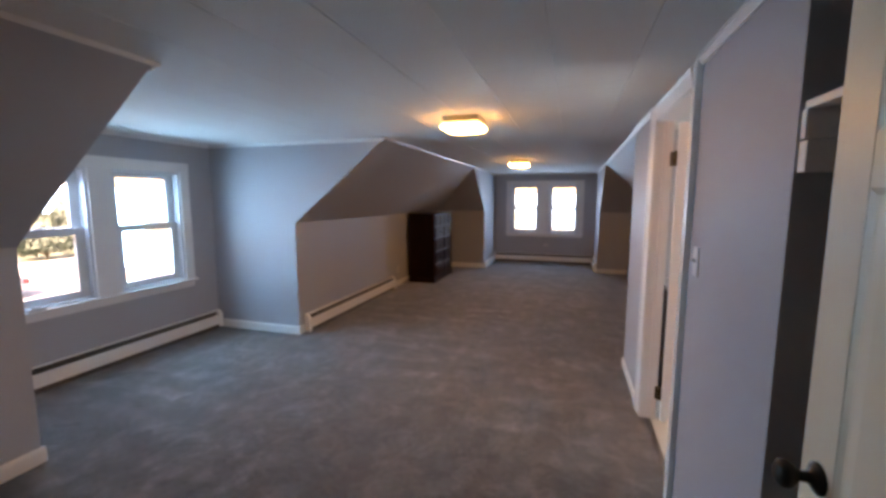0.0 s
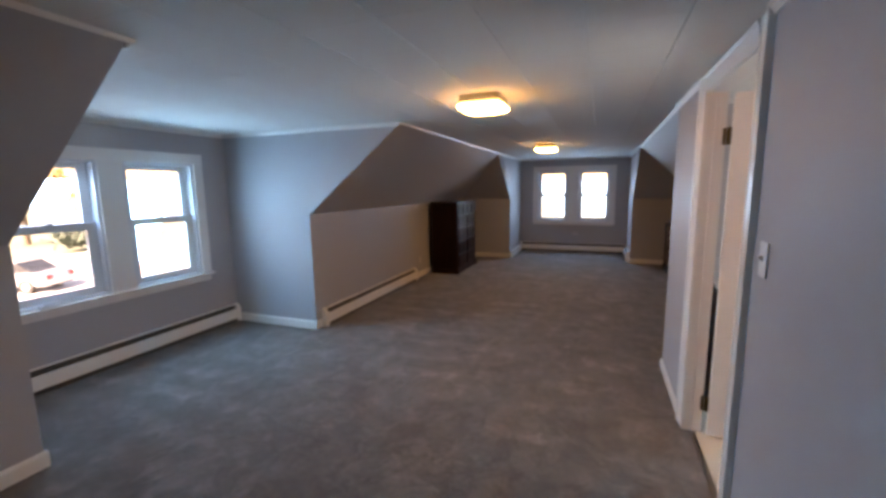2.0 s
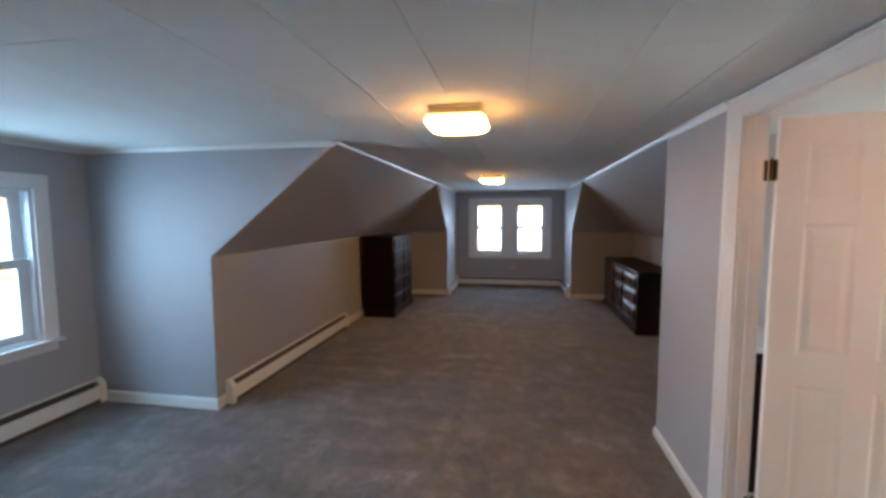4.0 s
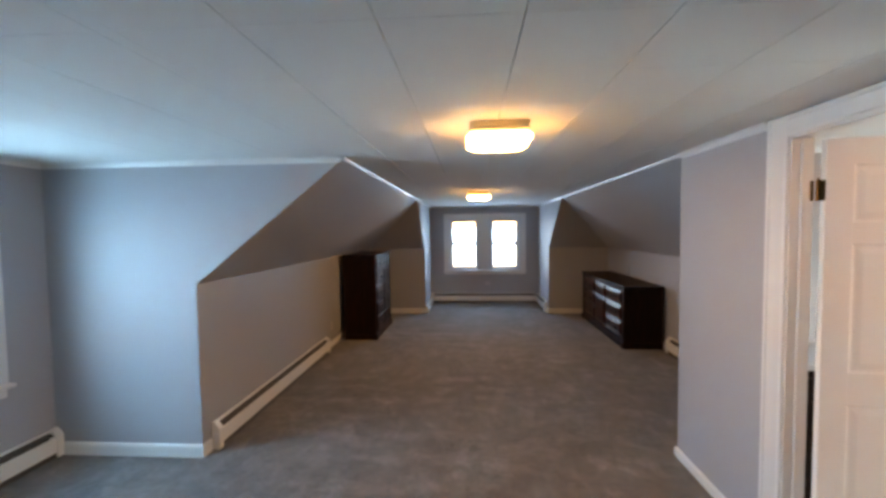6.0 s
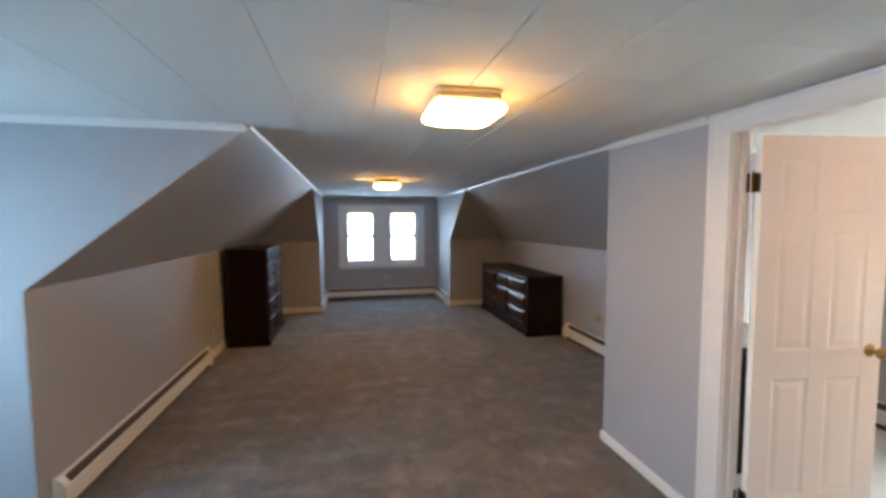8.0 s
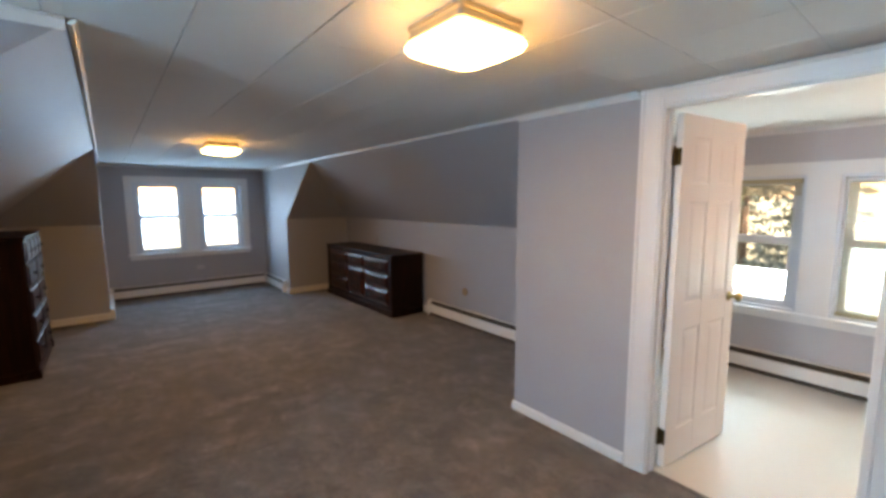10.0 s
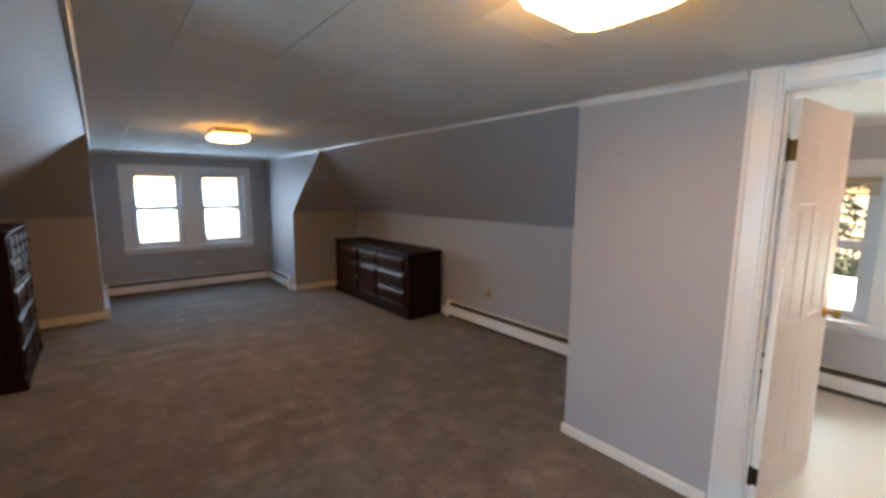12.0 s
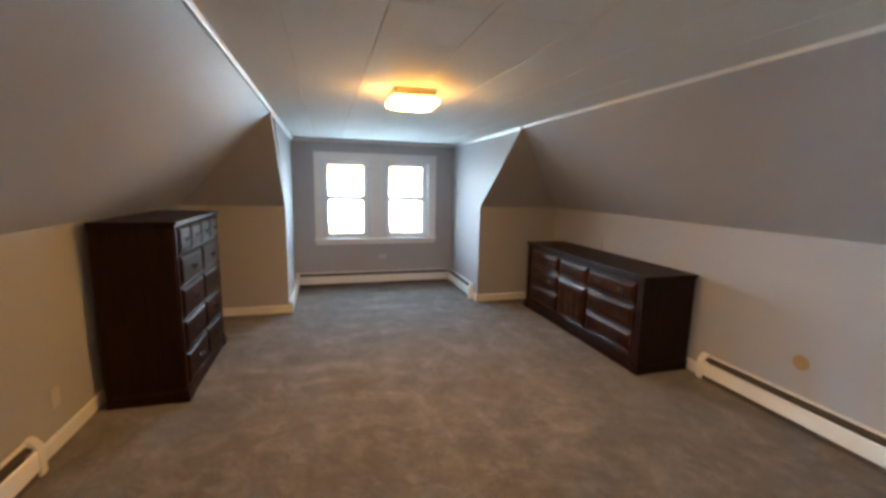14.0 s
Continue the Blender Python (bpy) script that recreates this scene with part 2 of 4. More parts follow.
# dresser's copy, with the orange lamp glow put into its colour
LIT_FACE = wood_mat("lit_cherry_drawer_front", (0.010, 0.0028, 0.0014), (0.066, 0.017, 0.005), 0.32, (1.2, 5, 5), 0.22)
BLIND = mat("tan_blind_slats", (0.42, 0.36, 0.24), 0.5, vary=0.08)
SHADE = shade_mat()
GLASS = glass_mat()
CARPET_M = carpet_mat()
GLOW = glow_mat("lamp_diffuser_glass", LAMP_COLOUR, LAMP_POWER)
GLOW_BATH = glow_mat("vanity_lamp_glass", (1.0, 0.66, 0.44), 1.6)
GLOW_RIM = glow_mat("lamp_diffuser_rim", LAMP_COLOUR, LAMP_POWER * 0.13)


# ---- mesh helpers ----
def obj(name, bm, material, parent=None, label="", smooth=False):
    bmesh.ops.recalc_face_normals(bm, faces=bm.faces[:])
    me = bpy.data.meshes.new(name)
    bm.to_mesh(me)
    bm.free()
    me.materials.append(material)
    if smooth:
        for p in me.polygons:
            p.use_smooth = True
    ob = new(name, me)
    if parent is not None:
        ob.parent = parent
    if label:
        tagged(ob, label)
    return ob


def part(name, bm, material, parent, label="", smooth=False):
    return obj(name, bm, material, parent, label, smooth)


def empty(name, m=None):
    ob = new(name)
    if m is not None:
        ob.matrix_world = m
    return ob


def add_box(bm, lo, hi, bevel=0.0, seg=2):
    vs = [bm.verts.new((x, y, z)) for x in (lo[0], hi[0]) for y in (lo[1], hi[1]) for z in (lo[2], hi[2])]
    fs = [bm.faces.new([vs[i] for i in q]) for q in ((0, 1, 3, 2), (4, 6, 7, 5), (0, 4, 5, 1), (2, 3, 7, 6), (0, 2, 6, 4), (1, 5, 7, 3))]
    if bevel:
        edges = list({e for f in fs for e in f.edges})
        bmesh.ops.bevel(bm, geom=edges, offset=bevel, segments=seg, profile=0.6, affect="EDGES")
    return bm


def box(lo, hi, bevel=0.0, seg=2):
    return add_box(bmesh.new(), lo, hi, bevel, seg)


def add_prism(bm, pts, vec):
    """Polygon pts pushed along vec into a closed slab."""
    vec = Vector(vec)
    a = [bm.verts.new(p) for p in pts]
    c = [bm.verts.new(Vector(p) + vec) for p in pts]
    bm.faces.new(a)
    bm.faces.new(c[::-1])
    n = len(pts)
    for i in range(n):
        bm.faces.new((a[i], c[i], c[(i + 1) % n], a[(i + 1) % n]))
    return bm


def prism(pts, vec):
    return add_prism(bmesh.new(), pts, vec)


def wall_with_holes(us, zs, holes, place, vec):
    """A wall in the plane place(u, z), pushed along vec; cells whose middle lies in a hole stay open."""
    bm = bmesh.new()
    vec = Vector(vec)
    grid = {(u, z): bm.verts.new(place(u, z)) for u in us for z in zs}
    faces = []
    for u0, u1 in zip(us, us[1:]):
        for z0, z1 in zip(zs, zs[1:]):
            um, zm = (u0 + u1) / 2, (z0 + z1) / 2
            if any(h[0] < um < h[1] and h[2] < zm < h[3] for h in holes):
                continue
            faces.append(bm.faces.new((grid[u0, z0], grid[u1, z0], grid[u1, z1], grid[u0, z1])))
    r = bmesh.ops.extrude_face_region(bm, geom=faces)
    moved = {v for v in r["geom"] if isinstance(v, bmesh.types.BMVert)}
    for v in moved:
        v.co += vec
    loose = [v for v in bm.verts if not v.link_faces]
    bmesh.ops.delete(bm, geom=loose, context="VERTS")
    holes_e = [e for e in bm.edges if e.is_boundary]
    if holes_e:
        for u0, u1 in zip(us, us[1:]):
            for z0, z1 in zip(zs, zs[1:]):
                um, zm = (u0 + u1) / 2, (z0 + z1) / 2
                if any(h[0] < um < h[1] and h[2] < zm < h[3] for h in holes):
                    continue
                q = [grid[u0, z0], grid[u1, z0], grid[u1, z1], grid[u0, z1]]
                if all(v.is_valid for v in q) and bm.faces.get(q) is None:
                    bm.faces.new(q)
    return bm


def add_cyl(bm, c, r, h, axis="z", seg=20, r2=None):
    m = Matrix.Translation(c)
    if axis == "x":
        m = m @ Matrix.Rotation(radians(90), 4, "Y")
    if axis == "y":
        m = m @ Matrix.Rotation(radians(-90), 4, "X")
    bmesh.ops.create_cone(bm, cap_ends=True, segments=seg, radius1=r, radius2=r if r2 is None else r2, depth=h, matrix=m)
    return bm


def lathe(bm, prof, seg=24, m=None):
    """prof: (radius, height) rows turned round z."""
    m = m or Matrix()
    rings = []
    for r, h in prof:
        if r < 1e-5:
            rings.append([bm.verts.new(m @ Vector((0, 0, h)))])
        else:
            rings.append([bm.verts.new(m @ Vector((r * math.cos(a), r * math.sin(a), h))) for a in (2 * math.pi * i / seg for i in range(seg))])
    for a, b in zip(rings, rings[1:]):
        for i in range(seg):
            j = (i + 1) % seg
            if len(a) == 1 and len(b) == 1:
                continue
            if len(a) == 1:
                bm.faces.new((a[0], b[i], b[j]))
            elif len(b) == 1:
                bm.faces.new((a[i], a[j], b[0]))
            else:
                bm.faces.new((a[i], a[j], b[j], b[i]))
    return bm


def structure(ob, label="", category=""):
    return tagged(ob, label, category, kind="structure")


# ---- the shell ----
ZC, ZK = 2.085, 1.23                 # ceiling, top of the knee walls
LC, RC = -1.757, 0.505               # where the slopes meet the ceiling; RC is also the partition's face
KL, KR = -2.825, 1.60                # knee walls
AL, AR = -1.775, 0.535               # sides of the far alcove
Y0, YN, YD, YP = -0.12, 1.20, 3.555, 3.715
YH, YE, YF = 7.505, 8.605, 9.82      # head of the end slope, end knee wall, far wall
WX, BX = -3.93, 2.66                 # left dormer's and bathroom's window walls
T = 0.12

structure(obj("floor_subfloor", box((-4.2, -1.5, -0.3), (2.9, 10.1, -0.012)), SEAM), "plain boards under the carpet", "floor")
bm = bmesh.new()
add_box(bm, (KL, Y0 - 1.25, -0.011), (RC + 0.05, YF, 0.0))
structure(obj("floor", bm, CARPET_M), "grey-brown cut pile carpet with brushed nap marks", "carpet")
structure(obj("floor_dormer", box((WX, YN, -0.011), (KL - 0.0005, YD, 0.0)), CARPET_M), "grey-brown cut pile carpet under the dormer window", "carpet")
structure(obj("floor_right", box((RC + 0.0505, YP, -0.011), (KR, YE, 0.0)), CARPET_M), "grey-brown cut pile carpet by the low knee wall", "carpet")
structure(obj("floor_closet", box((RC + 0.0505, -0.02, -0.011), (1.2, 0.97, -0.0005)), CARPET_M), "carpet inside the closet", "carpet")
structure(obj("floor_bathroom", box((RC + 0.0505, 1.07, -0.011), (BX, 3.6, 0.002)), TILEFLOOR), "pale sheet vinyl bathroom floor", "floor")
structure(obj("trim_threshold", box((RC + 0.035, 1.93, 0.0), (RC + 0.062, 2.75, 0.006), 0.002), FIN), "thin metal strip between carpet and vinyl", "threshold")

# ceiling: painted fibre tiles with open joints over a dark board
TX, TY, X0, YS = 0.345, 0.3665, -0.79, 1.77


def ceiling_tiles(x0, x1, y0, y1):
    bm = bmesh.new()
    xs = sorted({x0, x1, *[X0 + i * TX for i in range(-14, 14) if x0 + 0.01 < X0 + i * TX < x1 - 0.01]})
    ys = sorted({y0, y1, *[YS + i * TY for i in range(-10, 30) if y0 + 0.01 < YS + i * TY < y1 - 0.01]})
    rx = random.Random(7)
    gx = {x: rx.choice((0.0010, 0.0013, 0.0016)) for x in xs}
    gy = {y: rx.choice((0.0006, 0.0010, 0.0014)) for y in ys}
    for xa, xb in zip(xs, xs[1:]):
        for ya, yb in zip(ys, ys[1:]):
            j = rx.uniform(0, 0.0003)
            a = [xa + gx[xa] * (xa != x0), xb - gx[xb] * (xb != x1), ya + gy[ya] * (ya != y0), yb - gy[yb] * (yb != y1)]
            c = 0.0012
            lo = [bm.verts.new(p) for p in ((a[0] + c, a[2] + c * 0.25, ZC - j), (a[1] - c, a[2] + c * 0.25, ZC - j), (a[1] - c, a[3] - c * 0.25, ZC - j), (a[0] + c, a[3] - c * 0.25, ZC - j))]
            mi = [bm.verts.new(p) for p in ((a[0], a[2], ZC + 0.0008), (a[1], a[2], ZC + 0.0008), (a[1], a[3], ZC + 0.0008), (a[0], a[3], ZC + 0.0008))]
            hi = [bm.verts.new((v.co.x, v.co.y, ZC + 0.012)) for v in mi]
            bm.faces.new(lo[::-1])
            for p, q in ((lo, mi), (mi, hi)):
                for i in range(4):
                    k = (i + 1) % 4
                    bm.faces.new((p[i], p[k], q[k], q[i]))
    return bm


for nm, r, lb in (("ceiling", (LC - 0.02, RC + 0.06, Y0 - 0.12, YH + 0.02), "off-white painted fibre tile ceiling with thin open joints"),
                  ("ceiling_dormer", (WX - 0.1, LC - 0.0205, YN - 0.1, YD + 0.1), "off-white tile ceiling of the window dormer"),
                  ("ceiling_alcove", (AL - 0.05, AR + 0.05, YH + 0.0205, YF + 0.1), "off-white tile ceiling of the far alcove")):
    structure(obj(nm, ceiling_tiles(*r), CEIL), lb, "ceiling")
structure(obj("ceiling_bathroom", box((RC + 0.0605, 1.0, ZC + 0.002), (BX + 0.1, 3.7, ZC + 0.03)), CEIL), "plain white bathroom ceiling", "ceiling")
structure(obj("ceiling_landing", box((-0.8, -1.5, ZC + 0.002), (RC + 0.4, Y0 - 0.1205, ZC + 0.03)), CEIL), "plain white ceiling over the landing", "ceiling")
structure(obj("ceiling_closet", box((RC + 0.0605, -0.15, ZC + 0.002), (1.3, 0.9995, ZC + 0.03)), CLOSET), "plain closet ceiling", "ceiling")
structure(obj("ceiling_backing", box((-4.2, -1.6, ZC + 0.031), (2.9, 10.0, ZC + 0.2)), SEAM), "dark board above the ceiling tiles", "ceiling")

# slopes and knee walls
dn = Vector((-(ZC - ZK), 0, (LC - KL))).normalized() * 0.1
structure(obj("wall_slope_left", prism([(LC, YD + 0.002, ZC), (KL, YD + 0.002, ZK), (KL, YE, ZK), (LC, YH, ZC)], dn), WALL), "grey painted sloping attic wall under the roof", "sloped wall")
structure(obj("wall_slope_near", prism([(LC, Y0, ZC), (KL, Y0, ZK), (KL, YN - 0.002, ZK), (LC, YN - 0.002, ZC)], dn), WALL), "grey painted sloping attic wall beside the dormer", "sloped wall")
dr = Vector(((ZC - ZK), 0, (KR - RC))).normalized() * 0.1
structure(obj("wall_slope_right", prism([(RC, YP - 0.1, ZC), (KR, YP - 0.1, ZK), (KR, YE, ZK), (AR, YH, ZC)], dr), WALL), "grey painted sloping attic wall above the dresser", "sloped wall")
de = Vector((0, (ZC - ZK), (YE - YH))).normalized() * 0.1
structure(obj("wall_slope_end_left", prism([(LC, YH, ZC), (KL, YE, ZK), (AL - 0.002, YE, ZK), (AL - 0.002, YH, ZC)], de), WALL), "grey sloping end wall beside the far alcove", "sloped wall")
structure(obj("wall_slope_end_right", prism([(AR + 0.004, YH, ZC), (KR, YE, ZK), (AR + 0.004, YE, ZK)], de), WALL), "grey sloping end wall beside the far alcove", "sloped wall")
structure(obj("wall_knee_left", box((KL - T, YD + 0.002, -0.02), (KL, YE, ZK)), WALL), "grey painted low knee wall", "wall")
structure(obj("wall_knee_near", box((KL - T, Y0, -0.02), (KL, YN - 0.002, ZK)), WALL), "grey painted low knee wall", "wall")
structure(obj("wall_knee_right", box((KR, YP - 0.1, -0.02), (KR + T, YE, ZK)), WALL), "grey painted low knee wall", "wall")
structure(obj("wall_knee_end_left", box((KL - T, YE, -0.02), (AL - 0.002, YE + 0.1, ZK)), WALL), "grey painted low end wall", "wall")
structure(obj("wall_knee_end_right", box((AR + 0.002, YE, -0.02), (KR + T, YE + 0.1, ZK)), WALL), "grey painted low end wall", "wall")

# dormer cheeks
cheek = [(LC - 0.012, ZC), (WX, ZC), (WX, -0.02), (KL - 0.008, -0.02), (KL - 0.008, ZK + 0.003)]
structure(obj("wall_dormer_far", prism([(x, YD, z) for x, z in cheek], (0, 0.1, 0)), WALL), "grey-blue painted dormer side wall", "wall")
structure(obj("wall_dormer_near", prism([(x, YN, z) for x, z in cheek], (0, -0.1, 0)), WALL), "grey-blue painted dormer side wall", "wall")
side = [(YH + 0.003, ZC), (YF, ZC), (YF, -0.02), (YE + 0.003, -0.02), (YE + 0.003, ZK)]
structure(obj("wall_alcove_left", prism([(AL, y, z) for y, z in side], (-0.08, 0, 0)), WALL), "grey painted alcove side wall", "wall")
structure(obj("wall_alcove_right", prism([(AR, y, z) for y, z in side], (0.08, 0, 0)), WALL), "grey painted alcove side wall", "wall")

# window walls: two openings each; the unit's own coordinates are centre, lift
HOLE_IN, HOLE_OUT, HB, HT = 0.10, 0.78, 0.69, 1.815


def holes_for(c, dz):
    return [(c - HOLE_OUT, c - HOLE_IN, HB + dz, HT + dz), (c + HOLE_IN, c + HOLE_OUT, HB + dz, HT + dz)]


def cuts(a, b, hs):
    return sorted({a, b, *[h[0] for h in hs], *[h[1] for h in hs]}), sorted({-0.02, ZC, *[h[2] for h in hs], *[h[3] for h in hs]})


FAR_C, FAR_DZ, LEFT_C, LEFT_DZ, BATH_C, BATH_DZ = -0.610, 0.0, 2.375, -0.06, 2.465, -0.105
hs = holes_for(FAR_C, FAR_DZ)
us, zs = cuts(AL - 0.08, AR + 0.08, hs)
structure(obj("wall_far", wall_with_holes(us, zs, hs, lambda u, z: (u, YF, z), (0, 0.14, 0)), WALL), "blue-grey painted end wall around a double window", "wall")
hs = holes_for(LEFT_C, LEFT_DZ)
us, zs = cuts(YN - 0.1, YD + 0.1, hs)
structure(obj("wall_left_window", wall_with_holes(us, zs, hs, lambda u, z: (WX, u, z), (-0.14, 0, 0)), WALL), "blue-grey painted dormer wall around a double window", "wall")
hs = holes_for(BATH_C, BATH_DZ)
us, zs = cuts(0.97, 3.7, hs)
structure(obj("wall_bathroom_window", wall_with_holes(us, zs, hs, lambda u, z: (BX, u, z), (0.14, 0, 0)), BATHWALL), "lilac-grey bathroom wall around a double window", "wall")

# partition with the bathroom doorway and the closet opening
D0, D1, DH = 1.93, 2.75, 1.978
C0, C1 = 0.06, 0.97
hs = [(D0 - 0.02, D1 + 0.02, -1, DH + 0.02), (C0, C1, -1, 2.03)]
us, zs = sorted({Y0 - 0.12, C0, C1, D0 - 0.02, D1 + 0.02, YP}), [-0.02, DH + 0.02, 2.03, ZC]
structure(obj("wall_partition", wall_with_holes(us, zs, hs, lambda u, z: (RC, u, z), (0.095, 0, 0)), WALL), "pale grey partition wall with a bathroom doorway and closet opening", "wall")
structure(obj("wall_bathroom_back", box((RC + 0.0955, 3.6, -0.02), (BX, YP, ZC + 0.01)), BATHWALL), "bathroom end wall", "wall")
structure(obj("wall_bathroom_near", box((RC + 0.0955, 0.9705, -0.02), (BX, 1.07, ZC + 0.01)), BATHWALL), "wall between closet and bathroom", "wall")
structure(obj("wall_closet_side", box((RC + 0.0955, 0.962, -0.02), (1.25, 0.97, ZC)), CLOSET), "dim closet side wall", "wall")
structure(obj("wall_closet_back", box((1.20, -0.1, -0.02), (1.28, 0.9615, ZC)), CLOSET), "dim closet back wall", "wall")
structure(obj("wall_closet_near", box((RC + 0.0955, -0.12, -0.02), (1.1995, -0.02, ZC)), CLOSET), "dim closet side wall", "wall")
# entry wall and landing behind the start of the walk
E0, E1, EH = -0.36, 0.425, 2.0
entry = [(LC, ZC), (KL, ZK), (KL, -0.02), (E0, -0.02), (E0, ZC)]
structure(obj("wall_entry_left", prism([(x, Y0, z) for x, z in entry], (0, -0.12, 0)), WALL), "grey wall beside the entry doorway", "wall")
structure(obj("wall_entry_head", box((E0 + 0.0005, Y0 - 0.12, EH), (RC - 0.0005, Y0, ZC)), WALL), "grey wall over the entry doorway", "wall")
structure(obj("wall_entry_right", box((E1, Y0 - 0.12, -0.02), (RC - 0.0005, Y0, EH - 0.0005)), WALL), "grey wall beside the entry doorway", "wall")
structure(obj("wall_landing_left", box((-0.8, -1.5, -0.02), (-0.7, Y0 - 0.1205, ZC)), WALL), "grey landing wall", "wall")
structure(obj("wall_landing_right", box((0.7, -1.5, -0.02), (0.8, Y0 - 0.1205, ZC)), WALL), "grey landing wall", "wall")
structure(obj("wall_landing_back", box((-0.6995, -1.5, -0.02), (0.6995, -1.4, ZC)), WALL), "grey landing wall", "wall")
# outer skin of the house
SIDING = mat("mauve_grey_siding", (0.35, 0.34, 0.39), 0.6)
structure(obj("wall_house_below", box((-4.4, -1.8, -3.2), (2.95, 10.15, -0.301)), SIDING), "plain lower storey of the house", "wall")


# ---- trim ----
def run_profile(name, prof, a, b, inward, material, label, cat):
    """prof rows (out from the wall, height), swept from a to b along the foot of a wall; inward: unit vector into the room."""
    a, b, n = Vector(a), Vector(b), Vector(inward)
    bm = bmesh.new()
    ra = [bm.verts.new(a + n * o + Vector((0, 0, h))) for o, h in prof]
    rb = [bm.verts.new(b + n * o + Vector((0, 0, h))) for o, h in prof]
    k = len(prof)
    for i in range(k):
        j = (i + 1) % k
        bm.faces.new((ra[i], ra[j], rb[j], rb[i]))
    bm.faces.new(ra[::-1])
    bm.faces.new(rb)
    return structure(obj(name, bm, material), label, cat)


BASE = [(0.0, 0.0), (0.014, 0.0), (0.014, 0.072), (0.011, 0.082), (0.006, 0.09), (0.0, 0.092)]
CROWN = [(0.0, ZC - 0.036), (0.008, ZC - 0.036), (0.012, ZC - 0.028), (0.022, ZC - 0.012), (0.03, ZC - 0.008), (0.03, ZC - 0.002), (0.0, ZC - 0.002)]
bl = "white painted wooden baseboard"
for a, b, n in (((WX + 0.07, YD, 0), (KL - 0.0, YD, 0), (0, -1, 0)),
                ((KL, YD - 0.014, 0), (KL, YD + 0.09, 0), (1, 0, 0)),
                ((KL, 6.08, 0), (KL, YE, 0), (1, 0, 0)),
                ((KL + 0.014, YE, 0), (AL, YE, 0), (0, -1, 0)),
                ((AR, YE - 0.014, 0), (AR, YE + 0.12, 0), (-1, 0, 0)),
                ((AR, YE, 0), (KR - 0.014, YE, 0), (0, -1, 0)),
                ((KR, 6.17, 0), (KR, YE, 0), (-1, 0, 0)),
                ((KL, Y0, 0), (KL, YN + 0.014, 0), (1, 0, 0)),
                ((WX + 0.07, YN, 0), (KL, YN, 0), (0, 1, 0)),
                ((KL + 0.014, Y0, 0), (E0 - 0.09, Y0, 0), (0, 1, 0))):
    run_profile("baseboard", BASE, a, b, n, TRIM, bl, "baseboard")
LOW = [(o, h * 0.68) for o, h in BASE]
for a, b, n in (((RC, 2.885, 0), (RC, YP + 0.014, 0), (-1, 0, 0)),
                ((RC, YP, 0), (KR, YP, 0), (0, 1, 0)),
                ((RC, C1, 0), (RC, 1.82, 0), (-1, 0, 0))):
    run_profile("baseboard", LOW, a, b, n, TRIM, "low white painted wooden baseboard", "baseboard")
COVER = [(0.0, 0.0), (0.046, 0.0), (0.046, 0.112), (0.038, 0.128), (0.0, 0.130)]
run_profile("trim_pipe_cover", COVER, (AL, YE - 0.02, 0), (AL, YF - 0.07, 0), (1, 0, 0), TRIM, "white boxed pipe cover along the alcove wall", "pipe cover")
cl = "thin white painted ceiling moulding"
for a, b, n in (((WX, YN, 0), (WX, YD, 0), (1, 0, 0)),
                ((WX, YD, 0), (LC - 0.02, YD, 0), (0, -1, 0)),
                ((WX, YN, 0), (LC - 0.02, YN, 0), (0, 1, 0)),
                ((AL, YH + 0.012, 0), (AL, YF, 0), (1, 0, 0)),
                ((AR, YH + 0.012, 0), (AR, YF, 0), (-1, 0, 0)),
                ((AL, YF, 0), (AR, YF, 0), (0, -1, 0)),
                ((RC, 2.885, 0), (RC, YP, 0), (-1, 0, 0)),
                ((RC, Y0, 0), (RC, 1.82, 0), (-1, 0, 0)),
                ((BX, 1.07, 0), (BX, 3.6, 0), (-1, 0, 0)),
                ((RC + 0.0955, 3.6, 0), (BX - 0.03, 3.6, 0), (0, -1, 0))):
    run_profile("trim_crown", CROWN, a, b, n, TRIM, cl, "moulding")
# flat bead where the slopes meet the ceiling
BEAD = [(-0.016, ZC - 0.018), (-0.002, ZC - 0.022), (0.004, ZC - 0.015), (0.010, ZC - 0.003), (-0.002, ZC - 0.001)]
for a, b, n in (((LC, YD - 0.02, 0), (LC, YH + 0.01, 0), (1, 0, 0)), ((LC, Y0, 0), (LC, YN + 0.02, 0), (1, 0, 0)), ((RC, YP, 0), (AR, YH + 0.01, 0), (-1, 0, 0))):
    run_profile("trim_bead", BEAD, a, b, n, TRIM, "thin white bead along the head of the slope", "moulding")


